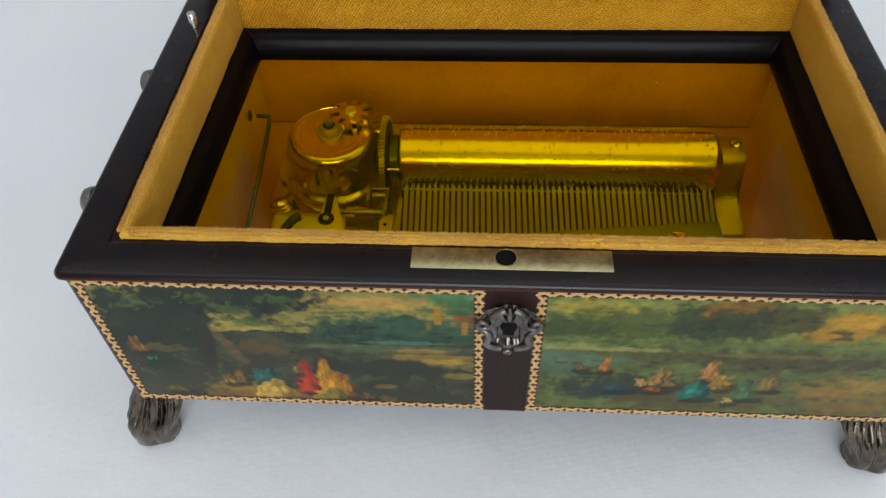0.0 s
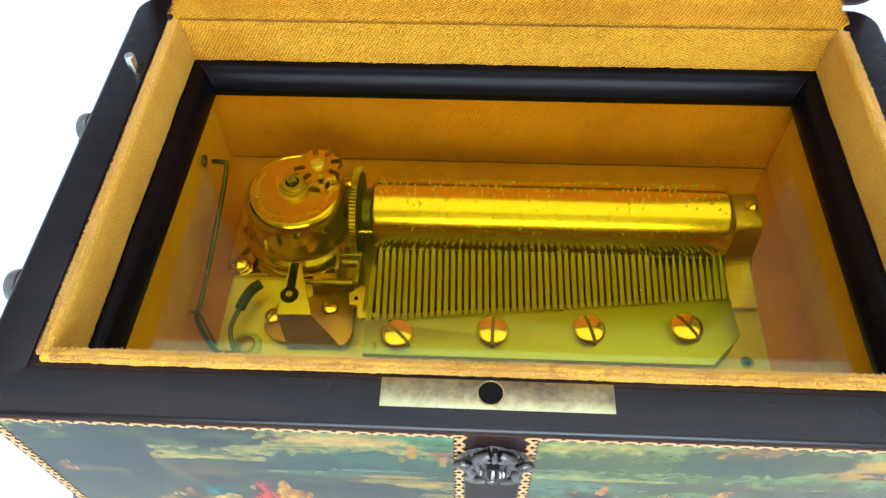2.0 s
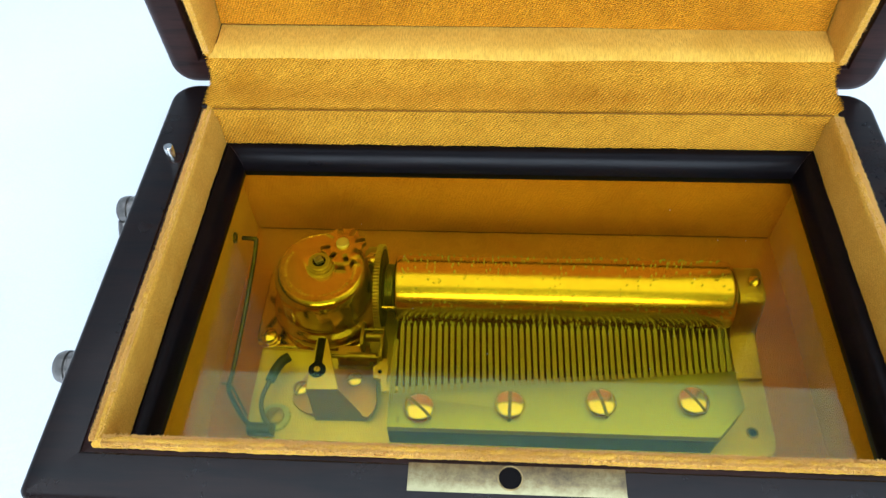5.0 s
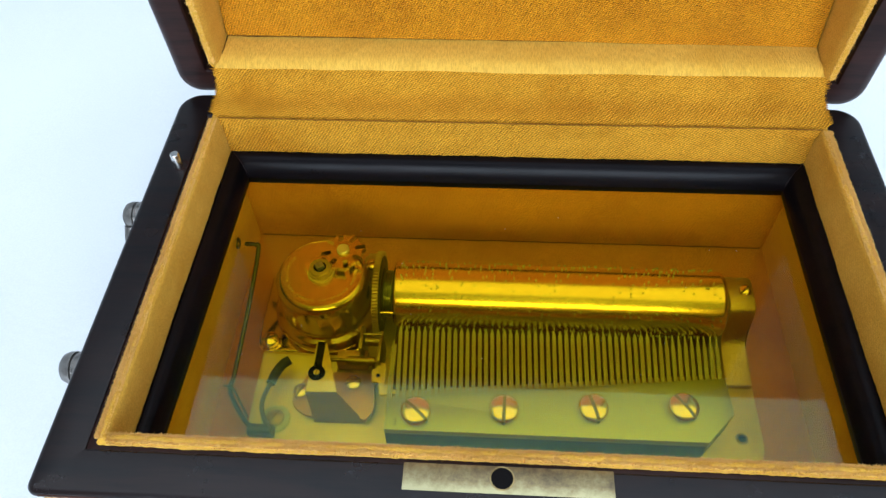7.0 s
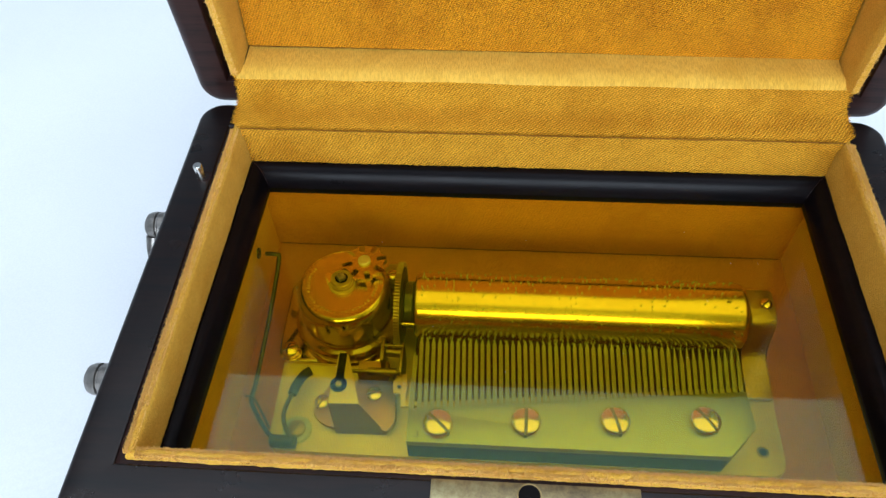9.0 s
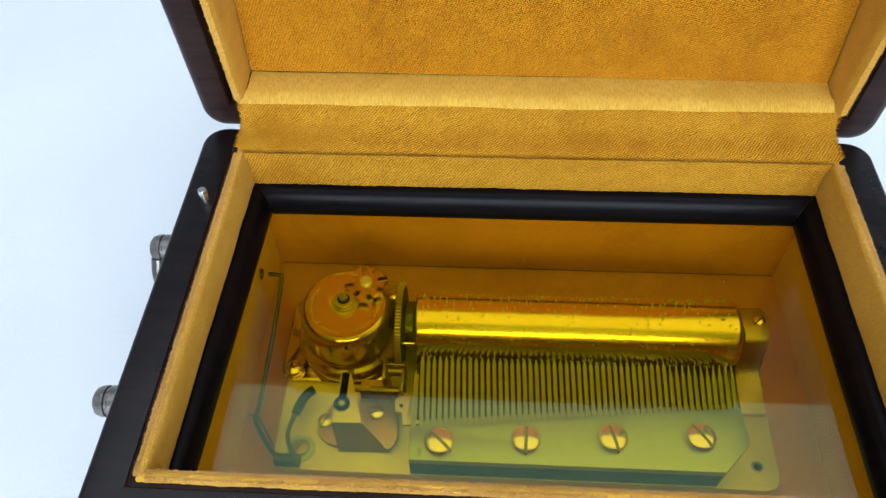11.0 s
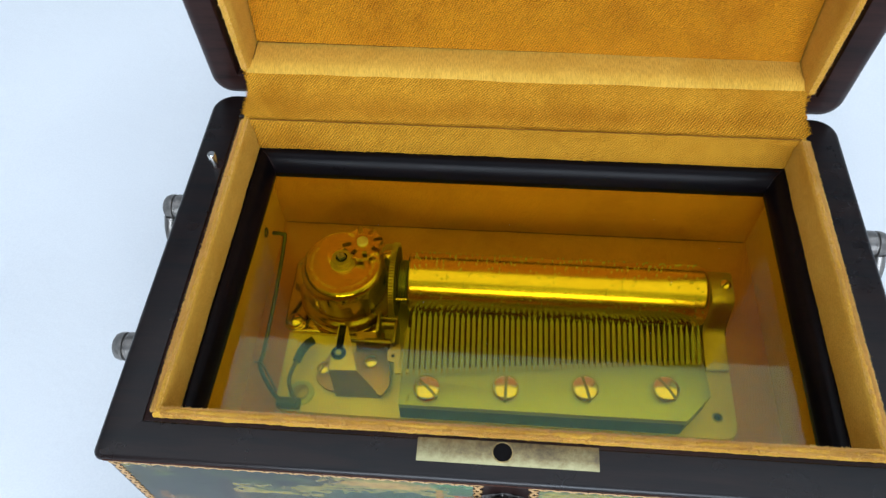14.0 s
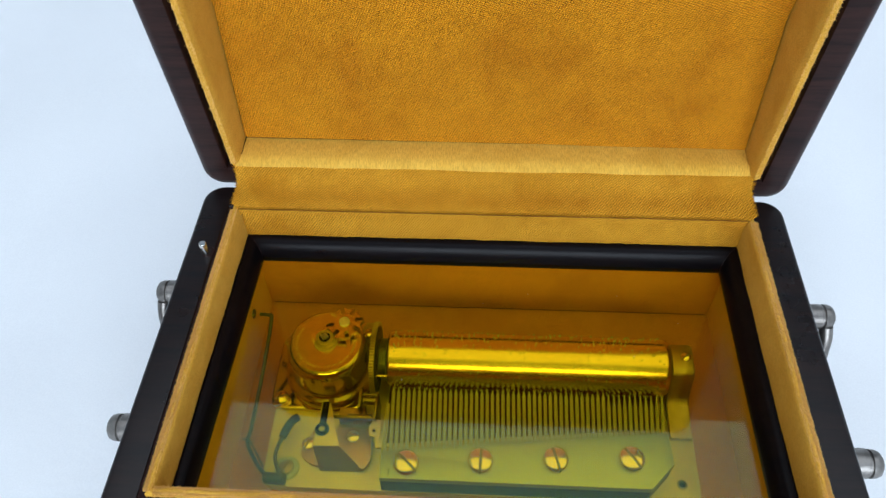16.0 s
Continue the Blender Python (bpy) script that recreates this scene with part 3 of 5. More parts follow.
def lid_spots(t, rng):
    sign = 1 if rng.rand() > 0.5 else -1
    return lid_place(Vector((sign * (82.2 + 1.8 * rng.rand()), 12 + 93 * t, -0.9))), Vector((sign * rng.uniform(-0.3, 0.8), -1, 0))


fuzz("frayed_edge", lid_spots, lid, PILE, 4000)
part("lid_lining", sheet(lambda s, t: lid_place(Vector((-81.5 + 163 * s, 104.6, -0.6 + 11.5 * t))), 20, 4, 1.0), VELVET, lid)

# ---- front: two painted panels with gilt borders, strip, escutcheon, lock plate ----
PZ0, PZ1 = 24.0, 71.8


def value_noise(X, Z, scale, seed):
    rng = np.random.RandomState(seed)
    table_ = rng.rand(64, 64)
    u, v = 0.83 * X * scale + 0.56 * Z * scale + 100, -0.56 * X * scale + 0.83 * Z * scale + 100
    i, j = np.floor(u).astype(int), np.floor(v).astype(int)
    f, g = u - i, v - j
    f, g = f * f * (3 - 2 * f), g * g * (3 - 2 * g)
    t = lambda a, b: table_[a % 64, b % 64]
    return (t(i, j) * (1 - f) + t(i + 1, j) * f) * (1 - g) + (t(i, j + 1) * (1 - f) + t(i + 1, j + 1) * f) * g


def ragged(X, Z, freq, seed):
    return sum(value_noise(X, Z, freq * f, seed + k) * w for k, (f, w) in enumerate(((0.5, 0.5), (1.1, 0.28), (2.3, 0.16), (4.6, 0.1)))) - 0.52


def ellipse_mask(X, Z, cx, cz, rx, rz, rag, freq, seed):
    d = np.sqrt(((X - cx) / rx) ** 2 + ((Z - cz) / rz) ** 2)
    return np.clip((1.0 - d + 4.5 * rag * ragged(X, Z, freq * 1.5, int(abs(seed) * 7) % 900)) * 2.6, 0, 1)[..., None]


def brush(C, mask, colour, strength=1.0):
    return C * (1 - mask * strength) + np.array(colour) * mask * strength


def clouded(X, Z, seed):
    return (0.5 * value_noise(X, Z, 0.18, seed) + 0.3 * value_noise(X, Z, 0.45, seed + 1) + 0.2 * value_noise(X, Z, 1.1, seed + 2))[..., None]


def stroke(C, X, Z, cx, cz, rx, rz, colour, strength=0.85, rag=0.12, freq=2.0, seed=1):
    """One short soft stroke."""
    i0, i1 = np.searchsorted(X[0], (cx - 2.5 * rx, cx + 2.5 * rx))
    j0, j1 = np.searchsorted(Z[:, 0], (cz - 2.5 * rz, cz + 2.5 * rz))
    if i1 - i0 > 1 and j1 - j0 > 1:
        m = ellipse_mask(X[j0:j1, i0:i1], Z[j0:j1, i0:i1], cx, cz, rx, rz, rag, freq, seed)
        C[j0:j1, i0:i1] = brush(C[j0:j1, i0:i1], m, colour, strength)
    return C


def bell(C, X, Z, cx, z0, z1, w, colour, lean=0.0):
    """A plain bell of cloth colour with folds: wide at its foot, narrow on top."""
    rng = np.random.RandomState(int(abs(cx * 17 + z0 * 5)) % 5000)
    colour = np.array(colour)
    C = stroke(C, X, Z, cx + 0.25 * w, z0 - 0.2, w * 1.15, 1.6, colour * 0.12, 0.75, 0.08, 1.0, cx)
    f = np.clip((Z - z0) / (z1 - z0), 0, 1)
    half = w * (0.42 + 0.58 * (1 - f) ** 1.2) * np.sqrt(np.clip((1 - f) * 2.6, 0, 1)) * (0.8 + 0.5 * value_noise(X, Z, 0.55, 44))
    off = X - cx - lean * f * w + 1.6 * (value_noise(X, Z, 0.7, 41) - 0.5)
    inside = 0.92 * np.clip((half - abs(off)) * 1.1, 0, 1) * np.clip((Z - z0) * 0.9, 0, 1) * np.clip((z1 - Z) * 0.9, 0, 1)
    fold = 0.34 + 0.62 * value_noise(off / np.maximum(half, 0.3) * 6 + cx, Z * 0.25, 0.9, 43) - 0.28 * np.clip(off / np.maximum(half, 0.3), -1, 1)
    C = brush(C, inside[..., None], np.array((0, 0, 0)), 1.0) + inside[..., None] * colour * fold[..., None]
    for k in range(9):
        C = stroke(C, X, Z, cx + rng.uniform(-0.5, 0.4) * w, z0 + rng.uniform(0.1, 0.8) * (z1 - z0), 0.22 * w * rng.uniform(0.4, 1), 0.16 * (z1 - z0), colour * rng.uniform(0.6, 1.5) * rng.uniform(0.85, 1.15, 3), 0.55, 0.08, 1.8, cx + k)
    return C


def leaves(C, X, Z, x0, x1, z0, z1, count, colour, seed):
    """Small lit and dark strokes of foliage and grass."""
    rng = np.random.RandomState(seed)
    for k in range(count):
        C = stroke(C, X, Z, rng.uniform(x0, x1), rng.uniform(z0, z1), rng.uniform(0.8, 2.4), rng.uniform(0.4, 0.9), np.array(colour) * rng.uniform(0.3, 1.3), 0.45, 0.25, 1.6, k)
    return C


def landscape_left(X, Z):
    """A wood on the left, a pale sky, a lake with a farm on its far shore."""
    s = ((Z - PZ0) / (PZ1 - PZ0))[..., None]
    n = clouded(X, Z, 11)
    sky_c = np.array((0.24, 0.26, 0.12)) * (0.75 + 0.4 * n) + (1 - s) * np.array((0.24, 0.14, 0.03))
    ground = np.array((0.055, 0.066, 0.040)) * (0.5 + 1.2 * n)
    C = np.where(s > 0.64 + 0.06 * (n - 0.5), sky_c, ground)
    C = brush(C, ellipse_mask(X, Z, -9, 69, 13, 4, 0.25, 0.5, 12), (0.10, 0.24, 0.15), 0.8)
    C = brush(C, ellipse_mask(X, Z, -30, 66, 14, 2.5, 0.2, 0.5, 13), (0.50, 0.36, 0.17), 0.6)
    C = brush(C, ellipse_mask(X, Z, -22, 56.5, 26, 5.5, 0.25, 0.5, 1), (0.035, 0.105, 0.075), 0.9)
    C = brush(C, ellipse_mask(X, Z, -30, 49.5, 22, 1.3, 0.12, 0.5, 14), (0.14, 0.20, 0.14), 0.8)
    C = brush(C, ellipse_mask(X, Z, -36, 55, 12, 4.5, 0.3, 0.6, 2), (0.028, 0.07, 0.055), 0.9)
    C = brush(C, ellipse_mask(X, Z, -10, 65, 9, 4, 0.3, 0.6, 7), (0.07, 0.16, 0.08), 0.8)
    C = brush(C, ellipse_mask(X, Z, -25, 49, 20, 2.2, 0.2, 0.5, 3), (0.10, 0.14, 0.085), 0.8)
    C = brush(C, ellipse_mask(X, Z, -17, 46, 14, 1.6, 0.2, 0.5, 4), (0.27, 0.23, 0.09), 0.75)
    C = brush(C, ellipse_mask(X, Z, -11, 43, 9, 2.4, 0.25, 0.5, 5), (0.24, 0.23, 0.10), 0.7)
    C = brush(C, ellipse_mask(X, Z, -28, 41, 22, 4, 0.25, 0.4, 6), (0.030, 0.040, 0.030), 0.7)
    for cx, cz, rx, rz, seed in ((-84, 55, 13, 18, 1), (-62, 66, 20, 9, 2), (-73, 60, 9, 14, 5), (-52, 67, 12, 6, 9)):
        C = brush(C, ellipse_mask(X, Z, cx, cz, rx, rz, 0.28, 0.55, seed), (0.016, 0.034, 0.026), 0.95)
    for cx, cz, seed in ((-60, 63, 1), (-56, 58, 2), (-66, 66, 3), (-80, 64, 4), (-49, 66, 5)):
        C = brush(C, ellipse_mask(X, Z, cx, cz, 4.5, 2.0, 0.45, 1.1, seed), (0.10, 0.15, 0.06), 0.7)
    trunk = ellipse_mask(X, Z, -68 + 0.12 * (Z - 50), 52, 2.2, 17, 0.1, 0.4, 3)
    C = brush(C, trunk, (0.028, 0.026, 0.022), 0.9)
    C = brush(C, ellipse_mask(X, Z, -63 - 0.3 * (Z - 48), 49, 1.6, 9, 0.2, 0.6, 8), (0.16, 0.12, 0.06), 0.6)
    C = brush(C, ellipse_mask(X, Z, -56, 48, 8, 3.5, 0.3, 0.5, 5), (0.13, 0.10, 0.05), 0.7)
    C = brush(C, ellipse_mask(X, Z, -78, 47, 7, 2.2, 0.3, 0.5, 6), (0.15, 0.13, 0.05), 0.6)
    C = brush(C, ellipse_mask(X, Z, -60, 28, 16, 3.6, 0.25, 0.5, 7), (0.19, 0.15, 0.06), 0.8)
    C = brush(C, ellipse_mask(X, Z, -45, 27.5, 12, 3, 0.25, 0.5, 8), (0.16, 0.085, 0.045), 0.8)
    C = leaves(C, X, Z, -90, -45, 52, 71, 150, (0.05, 0.085, 0.04), 5)
    C = leaves(C, X, Z, -44, -6, 52, 64, 90, (0.05, 0.12, 0.08), 6)
    C = leaves(C, X, Z, -90, -6, 24, 46, 170, (0.07, 0.065, 0.03), 7)
    C = brush(C, ellipse_mask(X, Z, -52, 27.5, 22, 3.2, 0.22, 0.5, 17), (0.22, 0.15, 0.055), 0.75)
    C = brush(C, ellipse_mask(X, Z, -64, 31, 9, 3.0, 0.3, 0.7, 18), (0.30, 0.23, 0.085), 0.7)
    for cx, z0, z1, w, c, lean in ((-82.5, 41.5, 45.5, 2.2, (0.02, 0.20, 0.12), 0.0), (-84.0, 44.8, 52.5, 2.6, (0.24, 0.16, 0.05), -0.4), (-66.5, 32, 37.5, 2.4, (0.26, 0.20, 0.09), 0.2), (-63.5, 32.5, 39.5, 2.0, (0.30, 0.22, 0.10), -0.2),
                                   (-57.6, 33.0, 40.5, 4.6, (0.04, 0.17, 0.15), 0.7), (-56.0, 26.2, 36.0, 6.2, (0.52, 0.42, 0.16), 0.1), (-47.4, 29.0, 44.8, 3.4, (0.42, 0.085, 0.04), 0.15), (-49.4, 37.5, 41.5, 1.5, (0.30, 0.26, 0.15), 0.0),
                                   (-39.2, 27.5, 40.0, 5.4, (0.36, 0.22, 0.06), -0.35), (-42.6, 26.5, 45.2, 4.0, (0.48, 0.30, 0.07), 0.05), (-42.0, 26.0, 32.5, 4.8, (0.26, 0.24, 0.08), 0.0), (-33.5, 27.0, 30.5, 2.6, (0.16, 0.13, 0.05), 0.0), (-80, 27.5, 31, 4.0, (0.16, 0.14, 0.05), 0.0)):
        C = bell(C, X, Z, cx, z0, z1, w, c, lean)
    for cx, cz, rx, rz, c in ((-29, 33, 3.2, 1.2, (0.22, 0.18, 0.08)), (-14, 44.5, 6.5, 1.3, (0.40, 0.31, 0.10)), (-20, 48.6, 8, 1.0, (0.36, 0.27, 0.09)), (-24, 51.6, 12, 0.9, (0.12, 0.24, 0.20)), (-11, 38.5, 5, 1.6, (0.26, 0.24, 0.09))):
        C = brush(C, ellipse_mask(X, Z, cx, cz, rx, rz, 0.16, 0.9, cx), c, 0.7)
    for x0, x1, z0, z1, c in ((-17, -14.8, 58.5, 65.5, (0.42, 0.27, 0.07)), (-18.6, -17, 56.5, 60.0, (0.30, 0.22, 0.08)), (-12.0, -7.0, 57.5, 60.6, (0.24, 0.15, 0.06)), (-12.6, -6.6, 60.4, 62.4, (0.36, 0.10, 0.045)), (-11.2, -9.4, 55, 60.4, (0.44, 0.30, 0.10))):
        ragX = X + 0.5 * (value_noise(X, Z, 1.1, 47) - 0.5)
        m = np.clip((ragX - x0) * 2.2, 0, 1) * np.clip((x1 - ragX) * 2.2, 0, 1) * np.clip((Z - z0) * 1.6, 0, 1) * np.clip((z1 - Z) * 1.6, 0, 1)
        C = brush(C, m[..., None], np.array(c) * 0.9, 0.75)
    return C * (0.7 + 0.55 * clouded(X * 2.5, Z * 3.5, 31))


def landscape_right(X, Z):
    """Meadows and groups of trees under a green sky, ruins on the far side."""
    s = ((Z - PZ0) / (PZ1 - PZ0))[..., None]
    n = clouded(X, Z, 51)
    C = np.array((0.12, 0.16, 0.07)) * (0.6 + 0.9 * n)
    C = brush(C, np.clip((s - 0.62) * 8, 0, 1), (0.22, 0.27, 0.11), 0.8)
    for cx, cz, rx, rz, c, seed in ((18, 66, 14, 3, (0.34, 0.32, 0.11), 1), (26, 61, 22, 6, (0.075, 0.11, 0.035), 2), (10, 59, 12, 4, (0.05, 0.09, 0.04), 3), (48, 63, 16, 8, (0.06, 0.075, 0.03), 4), (40, 60, 10, 5, (0.04, 0.08, 0.045), 5),
                                    (42, 66, 5, 3, (0.30, 0.20, 0.035), 6), (57, 64, 10, 6, (0.09, 0.09, 0.035), 7), (12, 52, 12, 2.6, (0.25, 0.30, 0.16), 8), (30, 49, 28, 3, (0.10, 0.11, 0.05), 9), (60, 48, 25, 5, (0.075, 0.075, 0.04), 10),
                                    (10, 43, 10, 5, (0.10, 0.16, 0.11), 11), (28, 37, 22, 6, (0.035, 0.05, 0.035), 12), (20, 33, 14, 4, (0.03, 0.06, 0.05), 13), (46, 31, 26, 5, (0.11, 0.10, 0.045), 14), (76, 36, 15, 9, (0.19, 0.155, 0.055), 15),
                                    (82, 28, 12, 5, (0.15, 0.115, 0.035), 16), (70, 62, 9, 5, (0.34, 0.25, 0.07), 17), (66, 58, 8, 2.5, (0.32, 0.23, 0.06), 18), (83, 60, 7, 3, (0.26, 0.20, 0.07), 19), (68, 57.5, 4, 1.2, (0.06, 0.06, 0.03), 20)):
        C = brush(C, ellipse_mask(X, Z, cx, cz, rx, rz, 0.28, 0.5, seed), c, 0.8)
    C = brush(C, ellipse_mask(X, Z, 12, 47, 16, 4.0, 0.15, 0.5, 30), (0.12, 0.20, 0.15), 0.75)
    C = brush(C, ellipse_mask(X, Z, 44, 63, 11, 6.5, 0.3, 0.7, 31), (0.045, 0.065, 0.03), 0.8)
    C = brush(C, ellipse_mask(X, Z, 45, 68, 7, 2.4, 0.3, 0.8, 32), (0.26, 0.17, 0.05), 0.7)
    C = leaves(C, X, Z, 5, 91, 52, 70, 110, (0.09, 0.11, 0.045), 8)
    C = leaves(C, X, Z, 5, 91, 24, 50, 120, (0.08, 0.08, 0.04), 9)
    for cx, cz, rx, rz, c, seed in ((70, 63.5, 8, 3.2, (0.46, 0.33, 0.09), 41), (64, 59.5, 4, 2.4, (0.40, 0.27, 0.07), 42), (67, 59.8, 3.2, 0.9, (0.05, 0.05, 0.025), 43), (84, 61.5, 5, 1.8, (0.40, 0.30, 0.11), 44), (76, 61, 4, 3, (0.12, 0.10, 0.04), 45), (82, 40, 9, 3.6, (0.30, 0.24, 0.08), 46), (72, 36, 8, 2.6, (0.26, 0.20, 0.07), 47), (80, 30, 10, 2.6, (0.20, 0.16, 0.05), 48), (22, 51.5, 16, 1.0, (0.30, 0.33, 0.15), 49), (58, 50.5, 22, 1.0, (0.17, 0.16, 0.07), 50)):
        C = brush(C, ellipse_mask(X, Z, cx, cz, rx, rz, 0.2, 0.9, seed), c, 0.7)
    for cx, z0, z1, w, c, lean in ((15.5, 42.5, 46.5, 2.4, (0.22, 0.16, 0.08), 0.0), (20.8, 42.6, 49.5, 2.0, (0.42, 0.22, 0.09), 0.2), (33.8, 36.5, 45.5, 4.2, (0.30, 0.23, 0.10), 0.1), (30.0, 36.5, 41.0, 2.2, (0.42, 0.34, 0.17), -0.6), (33.0, 34.5, 37.0, 3.6, (0.30, 0.14, 0.06), 0.0),
                                   (44.5, 40.0, 49.0, 3.4, (0.44, 0.28, 0.13), 0.0), (47.8, 36.0, 43.0, 4.2, (0.34, 0.28, 0.09), -0.3), (42.6, 31.5, 40.5, 4.6, (0.03, 0.26, 0.22), 0.0), (54.0, 32.0, 42.0, 3.8, (0.12, 0.22, 0.12), -0.2), (57.5, 36.0, 44.5, 3.4, (0.26, 0.22, 0.10), 0.3), (50.5, 30.0, 33.5, 2.4, (0.40, 0.34, 0.17), 0.0), (24.5, 34.0, 37.5, 4.4, (0.02, 0.10, 0.13), 0.0)):
        C = bell(C, X, Z, cx, z0, z1, w, c, lean)
    return C * (0.7 + 0.55 * clouded(X * 2.5, Z * 3.5, 71))


def ornament_mesh():
    """One link of the gilt border, a cross with curled feet, flat on the xz plane."""
    arms = []
    for sign in (-1, 1):
        arms.append(tube_bm([(sign * 1.32, 0, -0.72), (sign * 0.95, 0, -0.35), (sign * 0.45, 0, 0.0), (sign * 0.75, 0, 0.45), (sign * 1.15, 0, 0.72)], 0.38, 6, 2))
    arms.append(tube_bm([(-0.55, 0, -0.05), (0, 0, 0.12), (0.55, 0, -0.05)], 0.42, 6, 1))
    bm = join(*arms)
    bmesh.ops.scale(bm, vec=(1, 0.3, 1), verts=bm.verts)
    return mesh_of("border_ornament", bm, GOLD_LEAF)


ORNAMENT = ornament_mesh()


def panel(x0, x1, paint, label):
    nx, nz = int((x1 - x0) / 0.22), int((PZ1 - PZ0) / 0.22)
    xs, zs = np.linspace(x0, x1, nx + 1), np.linspace(PZ0, PZ1, nz + 1)
    X, Z = np.meshgrid(xs, zs)
    C = np.clip(paint(X, Z), 0.0, 1)
    C = np.clip(C.mean(-1, keepdims=True) + 1.25 * (C - C.mean(-1, keepdims=True)), 0.0, 1)
    C = np.clip(0.86 * C ** 1.3 * np.array((1.2, 1.0, 0.85)), 0.003, 1)
    border = np.minimum(np.minimum(X - x0, x1 - X), np.minimum(Z - PZ0, PZ1 - Z))[..., None]
    C = np.where(border < 2.3, np.array((0.030, 0.017, 0.012)), C)
    co = np.stack([X, np.full_like(X, 0.1), Z], -1).reshape(-1, 3) * MM
    idx = np.arange((nx + 1) * (nz + 1)).reshape(nz + 1, nx + 1)
    quads = np.stack([idx[:-1, :-1], idx[:-1, 1:], idx[1:, 1:], idx[1:, :-1]], -1).reshape(-1, 4)
    me = bpy.data.meshes.new("painted_panel")
    me.from_pydata(co.tolist(), [], quads.tolist())
    layer = me.color_attributes.new("pigment", "FLOAT_COLOR", "POINT")
    layer.data.foreach_set("color", np.concatenate([C.reshape(-1, 3), np.ones((C.size // 3, 1))], 1).astype(np.float32).ravel())
    me.materials.append(PAINTED)
    ob = tagged(hang(new("painted_panel", me), case), label)
    w, h = x1 - x0, PZ1 - PZ0

    def row(count, start, step, turn):
        for k in range(count):
            o = hang(new("border_ornament", ORNAMENT), ob)
            jitter = 1.0 + 0.14 * random.random()
            o.matrix_basis = Matrix.Translation((start + step * k) * MM) @ Matrix.Rotation(radians(turn), 4, "Y") @ Matrix.Diagonal((jitter, 1, jitter, 1))

    nh, nv = int(w / 3.2), int(h / 3.2)
    row(nh, Vector((x0 + 1.4, 0, PZ1 - 1.15)), Vector(((w - 2.8) / (nh - 1), 0, 0)), 0)
    row(nh, Vector((x0 + 1.4, 0, PZ0 + 1.15)), Vector(((w - 2.8) / (nh - 1), 0, 0)), 180)
    row(nv - 1, Vector((x0 + 1.15, 0, PZ0 + 3.6)), Vector((0, 0, (h - 7.2) / (nv - 2))), 90)
    row(nv - 1, Vector((x1 - 1.15, 0, PZ0 + 3.6)), Vector((0, 0, (h - 7.2) / (nv - 2))), -90)


panel(-91.0, -6.0, landscape_left, "painted pastoral landscape with lake, trees and farm")
panel(4.2, 91.0, landscape_right, "painted pastoral landscape with meadow, trees and ruins")
part("centre_strip", box_bm(-6, 4.2, 0.0, 0.7, PZ0 - 0.3, PZ1), STRIP, case, "plain brown walnut strip")


def escutcheon():
    """A cast plate: a domed shield with volutes at its shoulders, a leaf crest on top and a narrow foot."""
    bm = bmesh.new()
    cx, cz, steps, rings = -1.0, 60.0, 120, 12
    verts = []
    for j in range(rings + 1):
        f = j / rings
        row = []
        for i in range(steps):
            a = 2 * math.pi * i / steps
            lobes = 1 + 0.035 * math.cos(8 * a) + 0.02 * math.cos(18 * a + 0.5)
            low = max(0.0, -math.sin(a))
            rx, rz = 6.3 * lobes * (1 - 0.34 * low), (6.6 + 1.9 * low) * lobes
            x = cx + math.cos(a) * (1.9 + (rx - 1.9) * f)
            z = cz + math.sin(a) * (2.8 + (rz - 2.8) * f)
            height = 0.6 + 0.9 * math.sin(math.pi * min(1, 0.15 + 0.85 * f)) + 0.45 * noise.noise(Vector((x * 0.8, z * 0.8, 0)))
            if abs(x - cx) < 2.4 and 54.8 < z < 61:
                height = min(height, 0.25)
            row.append(bm.verts.new((x, -0.05 - max(0.05, height * (1 if f < 1 else 0.02)), z)))
        verts.append(row)
    for a, b in zip(verts, verts[1:]):
        for i in range(steps):
            bm.faces.new((a[i], a[(i + 1) % steps], b[(i + 1) % steps], b[i]))
    pieces = [bm]
    for sign in (-1, 1):
        curl = []
        for k in range(16):
            a, r = 0.5 * k, 2.3 * (1 - 0.055 * k)
            curl.append((cx + sign * (5.3 + r * math.cos(a + 2.2)), -1.3 - 0.07 * k, 62.4 + r * math.sin(a + 2.2)))
        pieces.append(tube_bm(curl, 0.7, 8, 2))
        pieces.append(tube_bm([(cx + sign * 6.2, -0.9, 60.0), (cx + sign * 4.4, -1.5, 58.6), (cx + sign * 4.0, -1.6, 56.6), (cx + sign * 4.7, -1.3, 54.9), (cx + sign * 3.6, -1.4, 53.6), (cx + sign * 1.6, -1.2, 52.8)], 0.8, 8, 4))
        pieces.append(tube_bm([(cx + sign * 3.4, -1.5, 64.6), (cx + sign * 2.2, -1.9, 66.4), (cx + sign * 0.9, -1.7, 67.2)], 0.85, 8, 4))
    for dx, top in ((-1.6, 66.6), (0.0, 67.6), (1.6, 66.6)):
        pieces.append(tube_bm([(cx + 0.5 * dx, -1.3, 63.2), (cx + dx, -1.9, 65.0), (cx + 1.2 * dx, -1.2, top)], 0.62, 8, 3))
    return join(*pieces)


esc = part("escutcheon", escutcheon(), metal("dark_cast_pewter", (0.24, 0.215, 0.20), (0.05, 0.042, 0.038), 0.34, 420, 0.25), case, "ornate dark cast-metal keyhole plate", True, 70)
